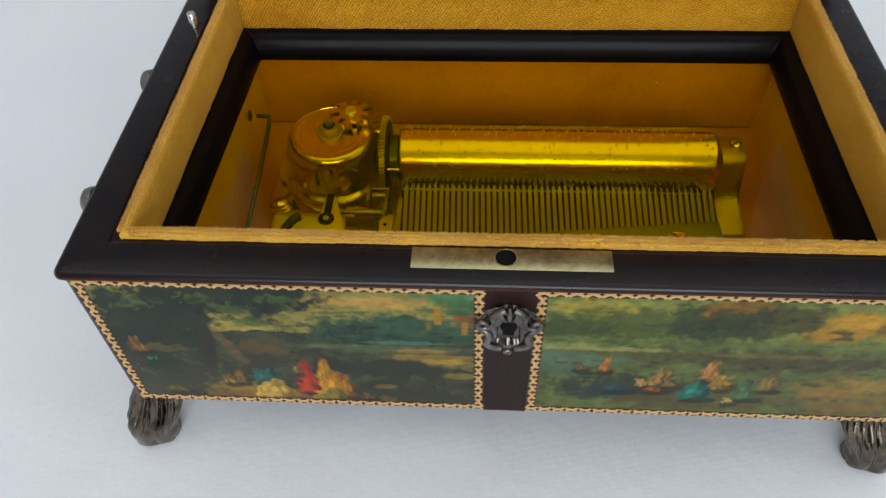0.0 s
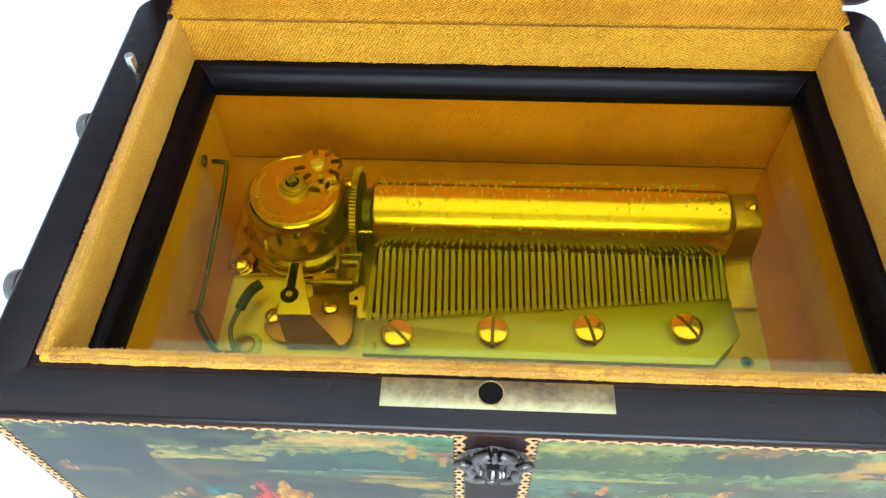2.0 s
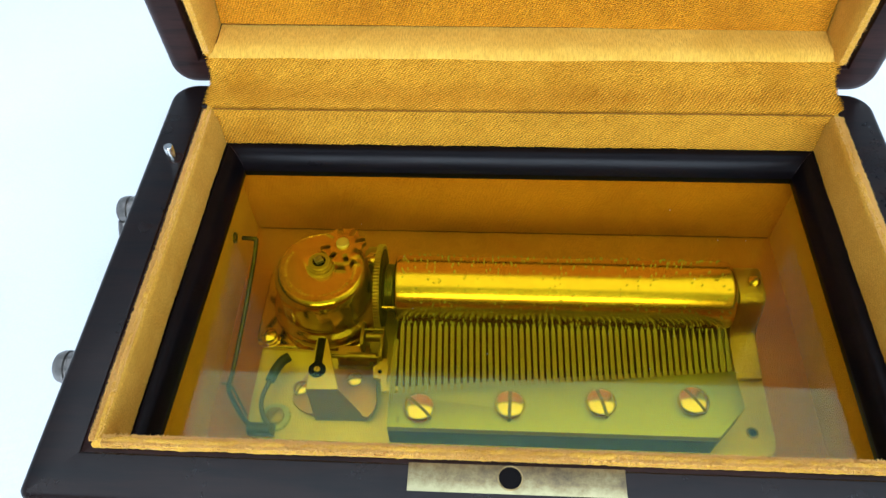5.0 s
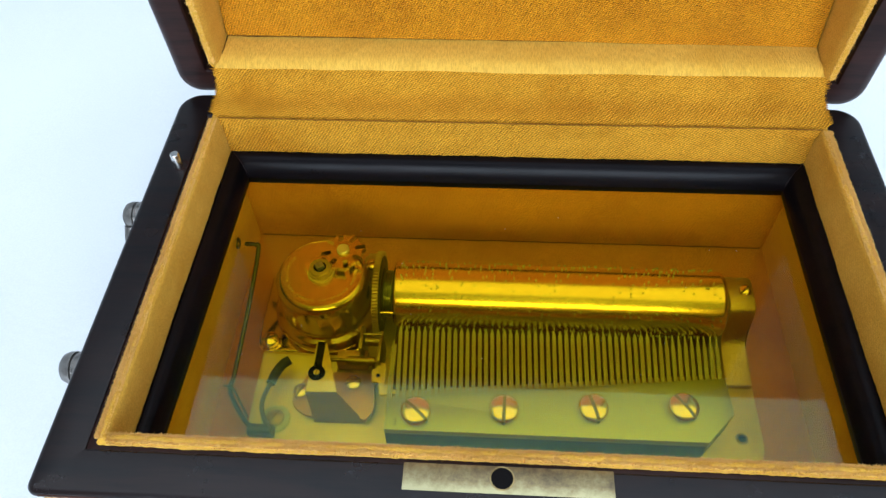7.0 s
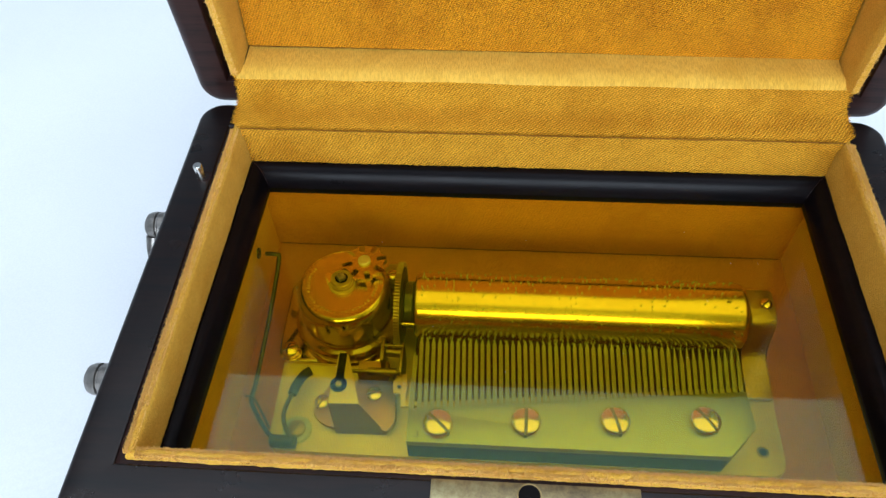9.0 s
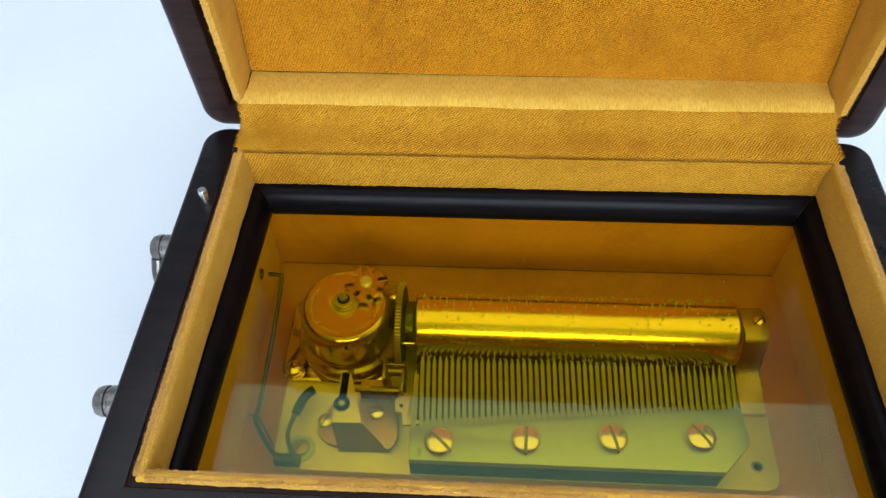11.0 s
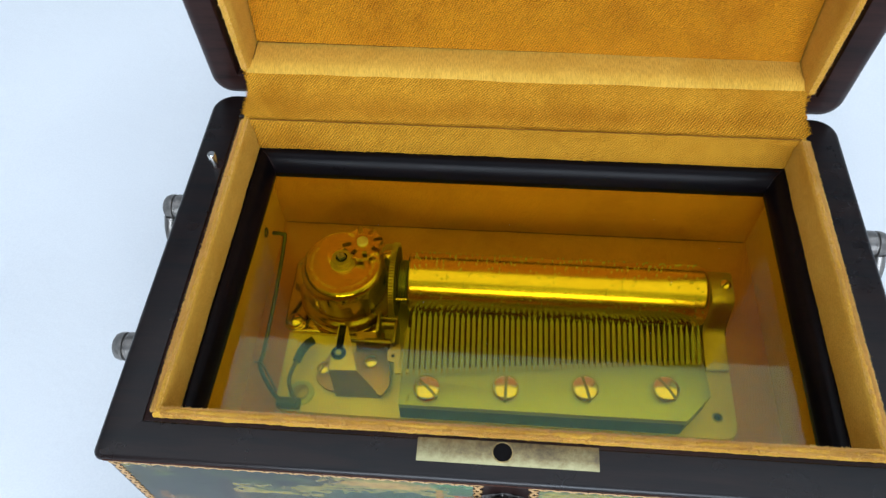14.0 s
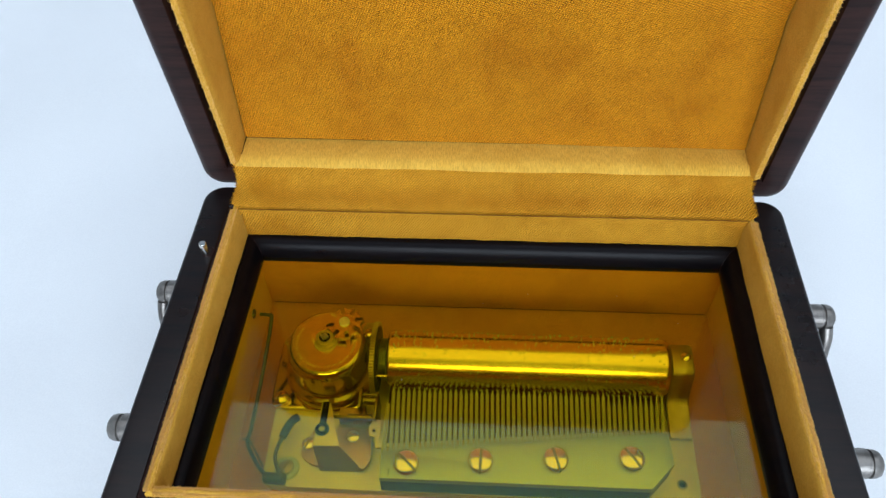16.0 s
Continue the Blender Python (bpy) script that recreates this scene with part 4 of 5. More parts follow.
key_hole = join(moved(lathe_bm([(1.9, -0.25), (1.9, 0.2)], 24), Matrix.Translation((-1.0, -0.25, 60.6)) @ Matrix.Rotation(radians(90), 4, "X")), box_bm(-2.2, 0.2, -0.5, -0.05, 56.6, 60.4))
part("keyhole", key_hole, HOLE, esc, "dark keyhole")
part("rosette", moved(slotted_head(1.0, 0.5, 0.5, 0.25, 40, 0.4, 16), Matrix.Translation((-1.0, -0.3, 50.6)) @ Matrix.Rotation(radians(90), 4, "X")), PEWTER, esc)


def lock_plate():
    bm = box_bm(-21.2, 19.3, 3.9, 9.4, 72.6, 73.14, 0.12)
    return bm


lock = part("lock_plate", lock_plate(), PATINA, case, "tarnished brass lock plate in the rim")
part("lock_hole", moved(lathe_bm([(2.15, 0), (2.15, 0.06)], 32), Matrix.Translation((-2.05, 6.95, 73.13))), HOLE, lock, "dark round bolt hole")
part("hole_rim", moved(lathe_bm([(2.1, 0), (2.15, 0.1), (2.4, 0.1), (2.45, 0)], 32, False), Matrix.Translation((-2.05, 6.95, 73.13))), BRASS_OLD, lock)

# stop pin in the rim
pin = part("stop_pin", moved(lathe_bm([(1.15, 0), (1.15, 4.5), (1.0, 4.7)], 20), Matrix.Translation((-87.6, 87.8, 73.0))), SILVER, case, "small bright steel stop pin")
part("socket", moved(lathe_bm([(1.2, 0.02), (1.75, 0.05), (1.95, 0.1), (2.0, 0)], 24, False), Matrix.Translation((-87.0, 88.2, 73.02))), WOOD_LID, pin)


def paw():
    """A lion's-paw foot: four knuckled toes under a combed tuft, narrower where it meets the case. Faces -y, stands at the origin."""
    bm = bmesh.new()
    steps, rows = 220, 48
    grid = []
    for j in range(rows + 1):
        h = j / rows
        row = []
        for i in range(steps):
            a = 2 * math.pi * i / steps
            front = max(0.0, -math.sin(a)) ** 0.7
            ahead = 4.6 * math.exp(-((h - 0.22) / 0.34) ** 2) - 2.6 * max(0.0, h - 0.5) / 0.5
            body = 5.6 + 2.0 * math.exp(-((h - 0.55) / 0.26) ** 2)
            ridge = abs(math.cos(2.0 * (a + math.pi / 2)))
            low = max(0.0, 1 - h / 0.52) ** 0.8
            toe = front * (2.5 * ridge**0.7 * low + 1.0 * ridge * math.exp(-((h - 0.42) / 0.11) ** 2) - 1.1 * (1 - ridge) ** 3 * low)
            claw = front * 0.9 * ridge**6 * math.exp(-((h - 0.07) / 0.06) ** 2)
            strand = math.sin(26 * a + 4.0 * math.sin(2.6 * h + 2 * a)) + 0.5 * math.sin(43 * a + 7 * h)
            fur = 0.42 * strand * min(1, max(0.0, (h - 0.3) * 3.2))
            lump = 0.4 * noise.noise(Vector((math.cos(a) * 1.8, math.sin(a) * 1.8, h * 4)))
            r = (body + toe + claw + fur + lump) * (0.80 + 0.20 * min(1, h * 8))
            row.append(bm.verts.new((0.92 * r * math.cos(a), 0.86 * r * math.sin(a) - ahead, 23.9 * h)))
        grid.append(row)
    for a, b in zip(grid, grid[1:]):
        for i in range(steps):
            bm.faces.new((a[i], a[(i + 1) % steps], b[(i + 1) % steps], b[i]))
    bm.faces.new(grid[0][::-1])
    bm.faces.new(grid[-1])
    return mesh_of("foot", bm, metal("cast_paw_metal", (0.20, 0.165, 0.13), (0.020, 0.016, 0.013), 0.24, 300, 0.2), True, 60)


PAW = paw()
for x, y, turn in ((-91.6, 6.6, -38), (90.6, 6.6, 38), (86.0, 108, 142), (-86.0, 108, 218)):
    foot = tagged(hang(new("foot", PAW), case), "cast dark metal lion-paw foot")
    foot.matrix_basis = Matrix.Translation(Vector((x, y, 0)) * MM) @ Matrix.Rotation(radians(turn), 4, "Z")

# side handles: two knobs and a hanging bail
for sign in (-1, 1):
    dy = 0.0 if sign < 0 else -2.0
    curve = [(104.3, 81.5, 55.5), (104.6, 79.2, 52.0), (104.2, 76.5, 47.0), (102.5, 71, 42.5), (101.5, 60, 40.5), (102.5, 49, 42.5), (104.2, 43.5, 47.0), (104.6, 40.8, 52.0), (104.3, 38.5, 55.5)]
    bail_ob = part("handle", tube_bm([(sign * x, y + dy, z) for x, y, z in curve], 2.1, 12, 5), PEWTER, case, "antique pewter drop handle")
    for y in (36.0, 84.0):
        knob = lathe_bm([(3.0, 0), (3.1, 3), (3.7, 4.2), (3.9, 5.5), (3.9, 10.2), (3.55, 10.5), (3.55, 10.9), (3.9, 11.2), (3.85, 12.4), (3.4, 13.6), (2.4, 14.3), (1.2, 14.6), (0.4, 14.7)], 28)
        part("knob", moved(knob, Matrix.Translation((sign * 92, y + dy, 57)) @ Matrix.Rotation(radians(90 * sign), 4, "Y")), PEWTER, bail_ob, "round pewter handle post")

# ---- inner glass cover ----
cover = thing("glass_cover", (0, 58, 53), "amber-tinted glass pane in a dark moulded wooden frame", "glass cover")
FX, FY0, FY1 = 81.0, 11.9, 105.0
for bm in rails(-FX, FX, FY0, FY1 + 1.3, (0.2,) * 4, [(0, 52.8), (0, 60.6), (0.6, 61.1), (1.6, 61.0), (2.8, 60.2), (3.8, 58.8), (4.6, 57.0), (5.0, 55.6), (5.1, 55.0), (4.8, 52.8)], frame_place):
    part("frame_rail", bm, WOOD_FRAME, cover)
# Thin tubes of paler wood draw the highlight along the back mitres.
for sign in (-1, 1):
    line = [(sign * (FX - 0.25 - inset), FY1 + 1.05 - inset, z) for inset, z in ((0.7, 61.15), (1.7, 61.05), (2.9, 60.25), (3.9, 58.85), (4.7, 57.05))]
    part("mitre_glint", tube_bm(line, 0.1, 6, 2), WOOD_LID, cover, "thin paler tube for the highlight along the mitre")
pane = part("pane", box_bm(-FX + 0.6, FX - 3, FY0 + 3, FY1 - 2, 53.0, 54.9), GLASS, cover, "amber-tinted glass pane", False)

# ---- the musical movement ----
move = thing("musical_movement", (0, 62, 27.6), "brass cylinder musical movement with steel comb and spring barrel", "musical movement")
PLATE = 30.6


def fillet(points, radius, steps=5):
    """Rounds the corners of an outline."""
    out = []
    n = len(points)
    for i in range(n):
        p, a, b = Vector(points[i]), Vector(points[i - 1]), Vector(points[(i + 1) % n])
        r = radius[i] if isinstance(radius, (list, tuple)) else radius
        if r <= 0:
            out.append(tuple(p))
            continue
        u, v = (a - p).normalized(), (b - p).normalized()
        for k in range(steps + 1):
            t = k / steps
            q = (1 - t) ** 2 * (p + u * r) + 2 * t * (1 - t) * p + t * t * (p + v * r)
            out.append(tuple(q))
    return out


plate = part("bed_plate", prism_bm(fillet([(-67.5, 31.6), (-31.5, 31.4), (48.2, 31.2), (65.2, 31.0), (65.4, 79), (-36.0, 79), (-36.0, 86), (-68.0, 86)], [4.5, 0, 0, 4.5, 2, 0, 0, 3]), 27.62, PLATE, 0.3), BRASS_PLATE, move, "satin brass bed plate")
part("plate_hole", moved(lathe_bm([(1.0, 0), (1.0, 0.05)], 20), Matrix.Translation((60.0, 37.4, PLATE))), HOLE, plate)
part("plate_hole_rim", moved(lathe_bm([(0.95, 0), (1.05, 0.25), (1.4, 0.2), (1.6, 0)], 20, False), Matrix.Translation((60.0, 37.4, PLATE))), BRASS_OLD, plate)

# comb
CZ0, CZ1 = 37.6, 39.8
outline = [(-30.4, 31.6), (48.8, 31.6), (56.2, 39.6), (55.4, 49.6), (54.6, 49.4), (-28.6, 40.4), (-30.6, 40.2)]
comb = part("comb", prism_bm(outline, CZ0, CZ1, 0.15), STEEL, move, "grey-green steel comb")
left_tooth = prism_bm([(-30.6, 40.1), (-29.3, 40.3), (-29.5, 56.2), (-30.2, 56.2), (-30.2, 57.4), (-30.6, 57.4)], CZ1 - 0.9, CZ1)
part("end_tooth", left_tooth, STEEL, comb)


def tooth_mesh(tip):
    bm = prism_bm([(-0.5, -20.6), (0.5, -20.6), (0.5, -tip), (0.22, -tip * 0.35), (0.13, 0), (-0.13, 0), (-0.22, -tip * 0.35), (-0.5, -tip)], -0.9, 0)
    return mesh_of("tooth", bm, STEEL, False)


BLUNT, SLIM = tooth_mesh(1.7), tooth_mesh(6.0)
for k in range(52):
    tip_x = -28.9 + 84.1 * k / 51
    root_x = -27.9 + 82.0 * k / 51
    root_y = 40.3 + 9.0 * k / 51
    tip_y = 62.0 + 0.3 * random.uniform(-0.3, 0.3)
    t = hang(new("tooth", SLIM if k > 40 else BLUNT), comb)
    length = math.hypot(tip_x - root_x, tip_y - root_y)
    t.matrix_basis = Matrix.Translation(Vector((tip_x, tip_y, CZ1)) * MM) @ Matrix.Rotation(math.atan2(root_x - tip_x, tip_y - root_y), 4, "Z") @ Matrix.Diagonal((1, length / 20, 1, 1))
part("comb_base", prism_bm([(-30.4, 31.7), (48.6, 31.7), (56.0, 39.7), (56.0, 47.5), (-30.4, 38.6)], PLATE - 0.02, CZ0 + 0.02), BASE_DARK, comb, "metal block under the comb, dark reflection in its colour")
# Dark plate added below the teeth so the gaps read as shaded.
part("under_plate", prism_bm([(-31.0, 38.5), (55.4, 47.4), (55.4, 66.0), (-31.0, 66.0)], PLATE - 0.02, 33.2), SHADED_BRASS, comb, "dark plate added for the shade under the teeth")
part("ledge", prism_bm([(-31.0, 38.7), (55.4, 47.6), (55.4, 53.2), (-31.0, 44.6)], 33.0, 35.2, 0.2), BRASS_CAST, comb, "rough cast brass ledge under the teeth")
number = bpy.data.curves.new("number", "FONT")
number.body, number.size, number.extrude = "3", 2.6 * MM, 0.02 * MM
number_ob = new("number", number)
bpy.context.view_layer.update()
number_me = bpy.data.meshes.new_from_object(number_ob.evaluated_get(bpy.context.evaluated_depsgraph_get()))
bpy.data.objects.remove(number_ob)
number_me.materials.append(DARK_STEEL)
number_ob = hang(new("stamped_number", number_me), comb)
number_ob.matrix_basis = Matrix.Translation(Vector((-28.6, 32.8, CZ1 + 0.01)) * MM)
for x, y, turn in ((-22.8, 36.2, -42), (-0.8, 37.7, 88), (21.3, 39.0, 106), (43.6, 40.2, -54)):
    s = part("comb_screw", moved(slotted_head(3.9, 2.1, 1.1, 0.8, turn, 1.6), Matrix.Translation((x, y, CZ1))), BRASS, comb, "domed brass slotted screw")

# cylinder, its pins, arbor and bearing
CYL_Y, CYL_Z, CYL_R, CYL_X0, CYL_X1 = 71.6, 41.0, 9.0, -31.2, 57.4
prof = [(CYL_R - 1.6, 0), (CYL_R - 0.5, 0.1), (CYL_R - 0.1, 0.45), (CYL_R, 1.0), (CYL_R, CYL_X1 - CYL_X0 - 1.6), (CYL_R - 0.2, CYL_X1 - CYL_X0 - 0.7), (CYL_R - 0.8, CYL_X1 - CYL_X0 - 0.1), (CYL_R - 1.8, CYL_X1 - CYL_X0)]
cylinder = part("cylinder", moved(lathe_bm(prof, 128), along_x(CYL_X0, CYL_Y, CYL_Z)), BRASS_CYL, move, "polished brass cylinder")


def cylinder_pins():
    rng = np.random.RandomState(5)
    verts, faces = [], []
    for k in range(52):
        for _ in range(15):
            x = -28.9 + 84.1 * k / 51 + rng.uniform(-0.5, 0.5)
            a = rng.uniform(0, 2 * math.pi)
            out = Vector((0, math.cos(a), math.sin(a)))
            side = Vector((0, -math.sin(a), math.cos(a)))
            c = Vector((x, CYL_Y, CYL_Z))
            b = len(verts)
            for level in (CYL_R - 0.1, CYL_R + 0.5):
                for dx, ds in ((-1, -1), (1, -1), (1, 1), (-1, 1)):
                    verts.append((c + out * level + Vector((dx * 0.16, 0, 0)) + side * ds * 0.16) * MM)
            faces += [(b, b + 1, b + 5, b + 4), (b + 1, b + 2, b + 6, b + 5), (b + 2, b + 3, b + 7, b + 6), (b + 3, b, b + 4, b + 7), (b + 4, b + 5, b + 6, b + 7)]
    me = bpy.data.meshes.new("pins")
    me.from_pydata([tuple(v) for v in verts], [], faces)
    me.materials.append(PIN_STEEL)
    return me


tagged(hang(new("pins", cylinder_pins()), cylinder), "hundreds of fine steel pins", kind="stuff")


def bearing_post():
    outline = [(51.8, PLATE), (51.8, 32.0), (52.3, 32.4), (63.0, 32.6), (65.2, 34.2), (66.2, 38), (66.4, 44.6), (67.2, 46.0), (68.6, 46.6), (76.0, 46.6), (77.6, 45.4), (78.0, PLATE)]
    bm = prism_bm(outline, 58.2, 65.0)
    bm.transform(Matrix(((0, 0, 1, 0), (1, 0, 0, 0), (0, 1, 0, 0), (0, 0, 0, 1))))
    bmesh.ops.bevel(bm, geom=[e for e in bm.edges if abs(e.verts[0].co.x - e.verts[1].co.x) < 1e-4], offset=0.5, segments=2, affect="EDGES", profile=0.5)
    return bm


post = part("bearing_post", bearing_post(), BRASS_CAST, move, "cast brass bearing post")
part("post_screw", moved(slotted_head(1.7, 0.9, 0.6, 0.4, 40, 0.7, 20), Matrix.Translation((62.6, 72.2, 46.5))), BRASS, post)
part("arbor", moved(lathe_bm([(2.2, 0), (2.2, 5.5)], 24), along_x(-36.5, CYL_Y, CYL_Z)), DARK_STEEL, cylinder, "dark steel arbor")
part("drive_pin", tube_bm([(-36.5, 63.6, 43.5), (-30.5, 63.6, 43.5)], 0.45, 10, 1), BRASS, cylinder)


def gear_bm(radius, teeth, depth, thick, bore=0.0):
    pts = []
    for k in range(teeth):
        for f, r in ((0.0, radius - depth), (0.25, radius - depth), (0.4, radius), (0.72, radius)):
            a = 2 * math.pi * (k + f) / teeth
            pts.append((r * math.cos(a), r * math.sin(a)))
    return prism_bm(pts, -thick / 2, thick / 2)


part("great_wheel", moved(gear_bm(12.2, 84, 1.0, 1.5), along_x(-35.5, CYL_Y, CYL_Z - 0.6)), BRASS_CAST, cylinder, "brass toothed wheel", True, 30)
# Disc added in a dark colour for the shade beside the cylinder.
part("wheel_face", moved(lathe_bm([(10.9, 0), (10.9, 0.12), (10.6, 0.18), (7.4, 0.18), (7.2, 0.5), (5.0, 0.5)], 64), along_x(-34.76, CYL_Y, CYL_Z - 0.6)), metal("shaded_wheel_brass", (0.06, 0.04, 0.016), (0.03, 0.02, 0.008), 0.5), cylinder, "dark disc added for the shaded face of the wheel")
part("collar", moved(lathe_bm([(6.5, 0), (6.5, 2.2)], 32), along_x(-33.9, CYL_Y, CYL_Z)), DARK_STEEL, cylinder)

# spring barrel
BX, BY = -50.7, 71.3
barrel_prof = [(13.6, 31.0), (14.7, 32.6), (15.1, 34.2), (14.9, 35.6), (14.0, 36.6), (13.1, 37.0), (12.7, 37.6), (12.65, 38.5), (12.7, 46.5), (12.5, 48.2), (12.0, 49.4), (11.4, 50.0), (11.0, 50.25), (10.9, 50.1), (10.6, 50.1), (10.5, 50.3), (0.5, 50.35)]
barrel = part("spring_barrel", moved(lathe_bm(barrel_prof, 96), Matrix.Translation((BX, BY, 0))), BRASS_BARREL, move, "polished brass spring barrel", True, 35)
part("boss", moved(lathe_bm([(3.7, 50.3), (3.7, 50.9), (3.2, 51.0), (3.15, 51.8), (2.9, 51.85), (2.9, 52.7), (2.75, 52.9), (1.7, 52.9)], 40), Matrix.Translation((BX, BY, 0))), BRASS_CAST, barrel, "", True, 30)
part("finger", prism_bm([(BX - 4.6, BY + 0.8), (BX - 3, BY - 0.9), (BX - 3, BY + 1.9), (BX - 4.4, BY + 2.2)], 50.6, 52.0), BRASS, barrel)
part("winding_square", moved(box_bm(-1.0, 1.0, -1.0, 1.0, 52.6, 54.0, 0.15), Matrix.Translation((BX, BY, 0)) @ Matrix.Rotation(radians(35), 4, "Z")), BRASS_OLD, barrel)
part("socket", moved(lathe_bm([(1.75, 52.92), (1.75, 52.97)], 24), Matrix.Translation((BX, BY, 0))), HOLE, barrel)


def star_wheel():
    pts, n = [], 8
    for k in range(n):
        a = 2 * math.pi * k / n
        if k == 5:
            shape = ((-0.30, 6.3), (0.30, 6.3))
        else:
            shape = ((-0.29, 6.1), (-0.12, 5.2), (0.12, 5.2), (0.29, 6.1))
        for d, r in shape:
            pts.append((r * math.cos(a + d), r * math.sin(a + d)))
        b = a + math.pi / n
        for d, r in ((-0.2, 4.0), (-0.18, 3.4), (0.18, 3.4), (0.2, 4.0)):
            pts.append((r * math.cos(b + d), r * math.sin(b + d)))
    return prism_bm(pts, 0, 1.5)


star = part("star_wheel", moved(star_wheel(), Matrix.Translation((-45.2, 77.2, 51.3)) @ Matrix.Rotation(radians(38), 4, "Z")), BRASS_BARREL, barrel, "small brass star-shaped stop wheel", True, 30)
part("rivet", moved(lathe_bm([(1.7, 52.5), (1.7, 53.5), (1.5, 53.7)], 24), Matrix.Translation((-45.2, 77.2, 0))), BRASS_PLATE, star)


def lettering():
    rng = np.random.RandomState(3)
    bms = []
    for k in range(40):
        a = radians(150 + 235 * k / 39)
        if k in (9, 13, 20, 30):
            continue
        b = box_bm(-0.06, 0.06, -0.45, 0.45, 50.3, 50.38)
        c = box_bm(0.1, 0.45, 0.2 * rng.choice((-1, 1, 2)) - 0.06, 0.2 * rng.choice((-1, 1)) + 0.06, 50.3, 50.38)
        bms.append(moved(join(b, c), Matrix.Translation((BX, BY, 0)) @ Matrix.Rotation(a, 4, "Z") @ Matrix.Translation((9.3, 0, 0)) @ Matrix.Rotation(radians(90), 4, "Z")))
    return join(*bms)


part("engraved_marks", lettering(), BRASS_CAST, barrel, "ring of small worn stamped marks", False)
base = part("barrel_base", prism_bm(fillet([(-69.5, 57.4), (-47, 56.6), (-38, 58.5), (-36.6, 84), (-69.5, 85)], [3, 2, 3, 2, 3]), PLATE, 31.9, 0.3), BRASS, barrel, "polished base of the barrel")
for x, y in ((-66.2, 60.4), (-66.2, 82)):
    part("base_screw", moved(slotted_head(2.5, 1.4, 0.9, 0.55, 25, 0.9, 24), Matrix.Translation((x, y, 31.9))), BRASS, barrel)
part("bridge", join(box_bm(-40.5, -36.4, 77.0, 82.0, 43.2, 44.4, 0.3), box_bm(-40.0, -36.8, 80.5, 84, PLATE, 43.3, 0.4)), BRASS_CAST, barrel, "brass bridge behind the wheel")
part("bridge_screw", moved(slotted_head(1.7, 0.9, 0.6, 0.45, 20, 0.9, 20), Matrix.Translation((-38.2, 78.6, 44.4))), BRASS, barrel)

# governor and its bracket
gov = part("governor_bracket", join(
    prism_bm([(-51.0, 39.6), (-43.0, 39.8), (-47.5, 54.0), (-50.3, 54.0)], 41.0, 42.6, 0.15),
), BRASS_PLATE, move, "folded brass governor bracket")


def front_plate():
    """The folded face of the bracket, sloping out to a foot."""
    bm = bmesh.new()
    top = [(-51.0, 39.6, 42.4), (-43.0, 39.8, 42.4)]
    low = [(-50.0, 36.8, 31.0), (-36.2, 37.0, 31.0)]
    a = [bm.verts.new(p) for p in (top[0], top[1], low[1], low[0])]
    bm.faces.new(a)
    bmesh.ops.solidify(bm, geom=bm.faces[:], thickness=1.2)
    return bm


part("folded_face", front_plate(), metal("worn_brown_brass", (0.52, 0.44, 0.30), (0.36, 0.28, 0.17), 0.5, 900, 0.4, (0.5, 3, 3)), gov, "worn brownish brass face", False)
slot = join(moved(lathe_bm([(2.2, 0), (2.2, 0.22)], 24), Matrix.Translation((-48.9, 45.0, 42.6))), box_bm(-49.9, -47.9, 45.0, 54.2, 42.5, 42.8))
part("slot", slot, HOLE, gov, "black slotted keyway")
part("adjusting_screw", moved(slotted_head(0.8, 0.5, 0.2, 0.25, 80, 0.3, 16), Matrix.Translation((-48.9, 45.0, 42.75))), BRASS_PLATE, gov)
part("copper_plate", prism_bm(fillet([(-52.8, 50.4), (-35.4, 50.4), (-34.4, 40.0), (-36.4, 36.4), (-42.5, 40.4), (-49.0, 37.2), (-53, 37.8), (-56.8, 41.2), (-55, 46)], [1, 1, 1.5, 1.5, 0, 0, 2, 2, 1]), 32.2, 33.5, 0.2), COPPER, gov, "copper-washed governor plate")
part("copper_plate_spacer", box_bm(-46, -36.5, 46, 55, PLATE, 32.2), BRASS_OLD, gov)
for x, y, turn in ((-54.2, 44.0, 60), (-40.7, 47.0, -160)):
    part("governor_screw", moved(slotted_head(2.2, 1.2, 0.7, 0.5, turn, 0.9, 24), Matrix.Translation((x, y, 33.5))), BRASS, gov)
part("copper_block", box_bm(-45.8, -37.5, 52.2, 56.2, 32, 36.0, 0.3), COPPER, gov)
worm = part("worm_shaft", join(tube_bm([(-47.5, 51.4, 38.5), (-34, 51.4, 38.5)], 0.55, 10, 1), moved(lathe_bm([(1.15, 0), (1.15, 7.5)], 16), along_x(-42.5, 51.4, 38.5))), BRASS_DULL, gov, "thin brass worm shaft")
part("upright", join(box_bm(-39.4, -38.4, 53.5, 60.5, PLATE, 41.5, 0.3), box_bm(-39.4, -36.0, 53.5, 55.0, PLATE, 33.0, 0.2)), BRASS_DULL, gov)
part("cross_pin", join(tube_bm([(-38.6, 58.2, 41), (-33.6, 58.2, 41)], 0.4, 8, 1), moved(lathe_bm([(1.3, 0), (1.3, 4.2)], 16), along_x(-38.0, 56.8, 39.6))), BRASS_DULL, gov)
part("upright", box_bm(-34.2, -33.3, 50.2, 59.5, PLATE, 41.0, 0.3), BRASS_DULL, gov)
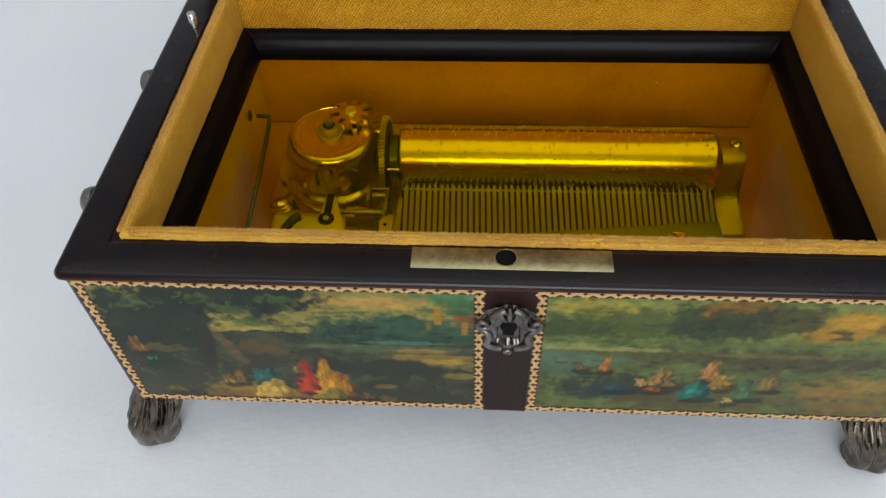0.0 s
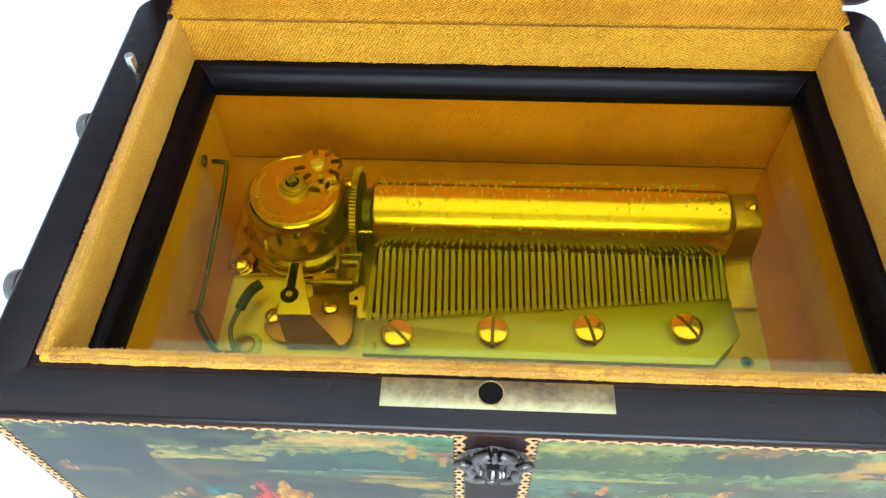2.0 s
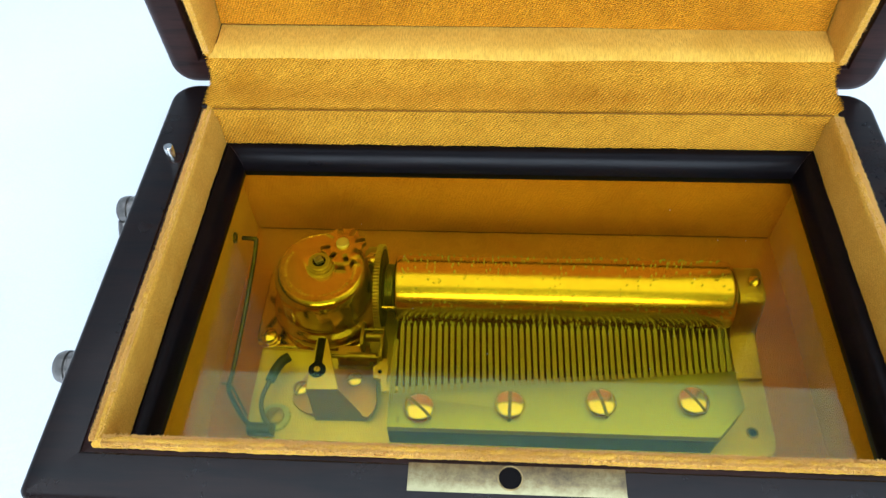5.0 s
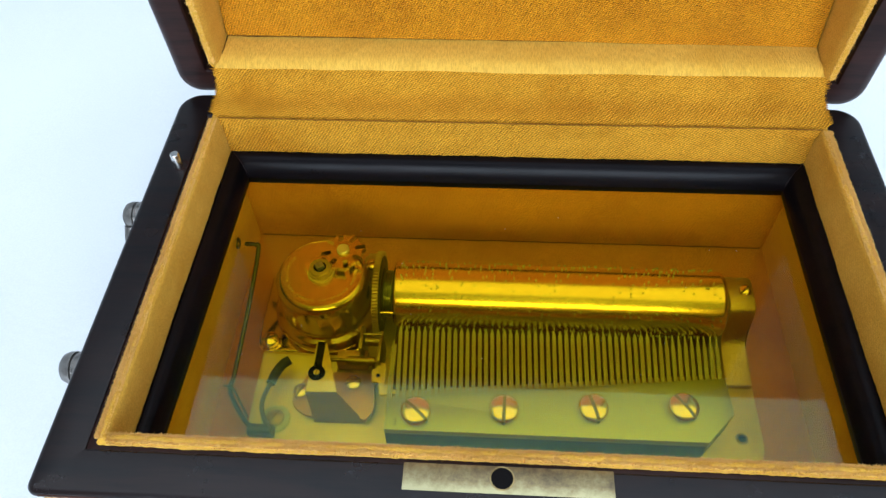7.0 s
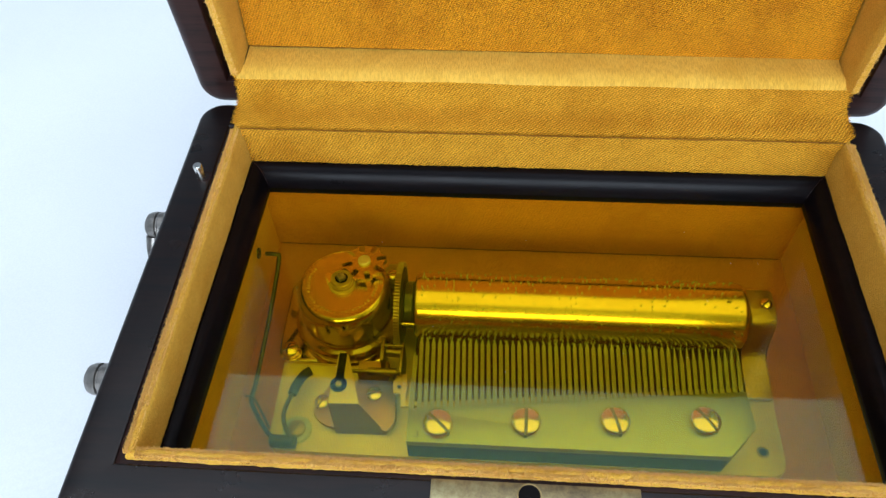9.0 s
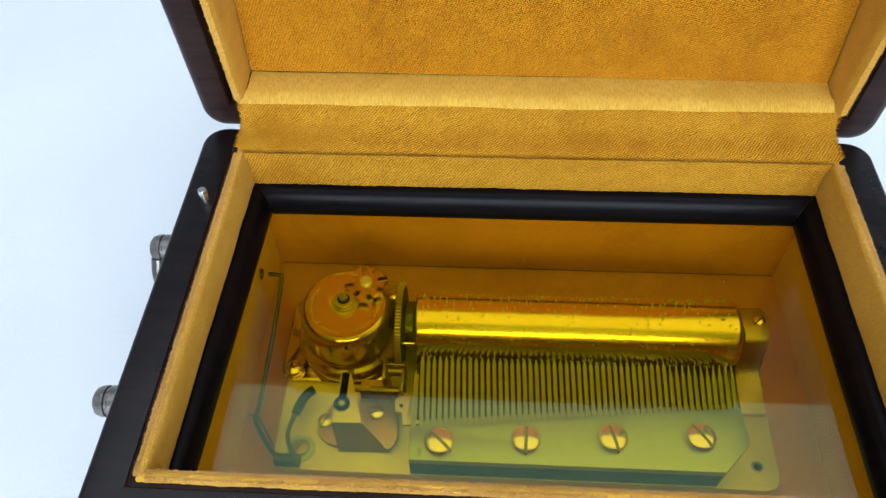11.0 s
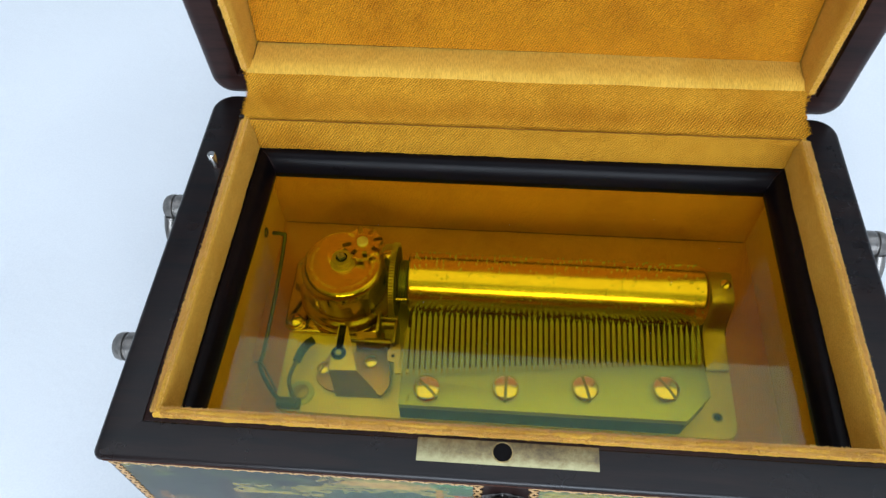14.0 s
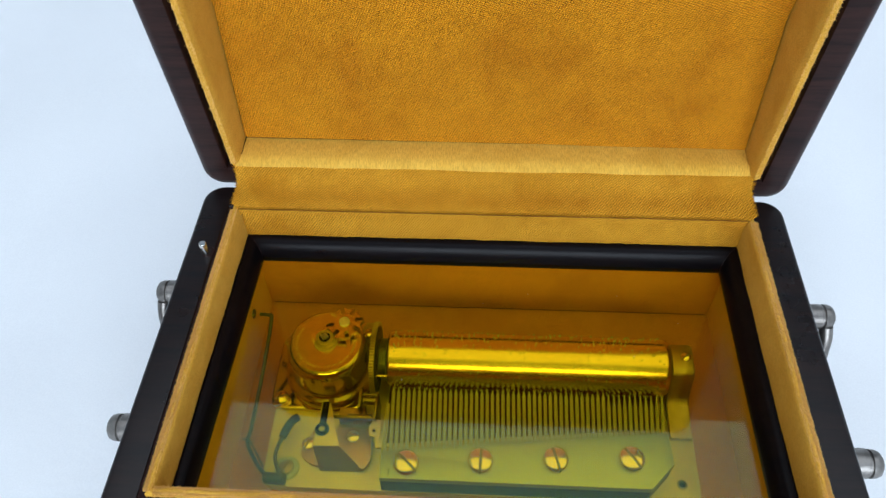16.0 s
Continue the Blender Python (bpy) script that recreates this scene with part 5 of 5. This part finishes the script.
lever = part("stop_lever", prism_bm(fillet([(-35.6, 49.0), (-34.2, 49.2), (-33.8, 51.2), (-32.0, 51.0), (-31.6, 48.0), (-32.0, 43.6), (-28.4, 43.2), (-28.0, 42.2), (-32.8, 41.6), (-33.2, 45.4), (-35.2, 45.4)], 0.5, 3), 37.6, 38.5, 0.1), BRASS_PLATE, gov, "small cut brass lever")
part("lever_hole", moved(lathe_bm([(0.55, 0), (0.55, 0.04)], 16), Matrix.Translation((-33.7, 47.2, 38.52))), HOLE, lever)

# start and stop wire
wire = part("stop_wire", tube_bm([(-76.0, 85.3, 44.2), (-73.0, 85.0, 44.2), (-71.9, 83.5, 43.6), (-72.6, 68, 38), (-74.0, 50, 32.0), (-74.6, 45.6, 30.8), (-72.0, 41, 31.4), (-68.5, 36.4, 32.2), (-66.2, 34.2, 32.4)], 0.62, 10, 6), WIRE, move, "bent steel start-and-stop wire")
part("spring", tube_bm([(-76.4, 46.4, 31.0), (-73.8, 45.6, 31.6), (-70.2, 40.8, 32.4), (-67.2, 36.4, 33.2)], 0.3, 8, 4), WIRE, wire)
part("guide_ring", moved(lathe_bm([(0.7, 0), (0.9, 0.4), (1.6, 0.4), (1.7, 0)], 16, False), along_x(-78.2, 85.3, 44.2)), DARK_STEEL, wire, "small dark guide ring")
part("pivot", join(box_bm(-66.6, -59.8, 31.9, 35.0, PLATE, 33.0, 0.4), moved(lathe_bm([(1.2, 0), (1.2, 6.0)], 14), along_x(-66.4, 33.0, 33.2))), DARK_STEEL, wire, "blackened steel pivot")
part("lever_wire", tube_bm([(-60.4, 33.2, 33.5), (-62.4, 35.6, 34.5), (-63.6, 39.2, 35.2), (-63.2, 43.0, 35.2), (-62.0, 46.8, 35.2)], 0.62, 10, 5), WIRE, wire)
part("sleeve", tube_bm([(-62.5, 45.4, 35.2), (-61.6, 48.6, 35.3), (-60.2, 51.2, 35.4), (-58.6, 52.6, 35.4)], 1.3, 14, 5), RUBBER, wire, "black rubber sleeve")
nut = part("plate_screw", moved(slotted_head(2.4, 0.9, 0.6, 0.5, 60, 0.7, 24), Matrix.Translation((-60.4, 37.3, 31.3))), BRASS_OLD, move, "tarnished slotted plate screw")
part("washer", moved(gear_bm(3.9, 22, 0.35, 0.8), Matrix.Translation((-60.4, 37.3, 31.0))), metal("pale_washer_steel", (0.52, 0.55, 0.44), (0.30, 0.33, 0.26), 0.45), nut, "pale serrated washer", True, 30)


def dust():
    """A few specks lying on the glass."""
    rng = np.random.RandomState(21)
    verts, faces = [], []
    for k in range(20):
        x, y, r = rng.uniform(-72, 72), rng.uniform(20, 98), rng.uniform(0.05, 0.11)
        n = len(verts)
        verts += [(x - r, y - r * 0.6, 54.91), (x + r, y - r, 54.91), (x + r * 0.7, y + r, 54.91), (x - r, y + r * 0.8, 54.91), (x, y, 54.91 + r)]
        faces += [(n, n + 1, n + 4), (n + 1, n + 2, n + 4), (n + 2, n + 3, n + 4), (n + 3, n, n + 4)]
    me = bpy.data.meshes.new("dust")
    me.from_pydata([tuple(c * MM for c in v) for v in verts], [], faces)
    me.materials.append(CLOTH)
    return tagged(hang(new("dust", me), pane), "pale specks of dust on the glass", kind="stuff")


dust()
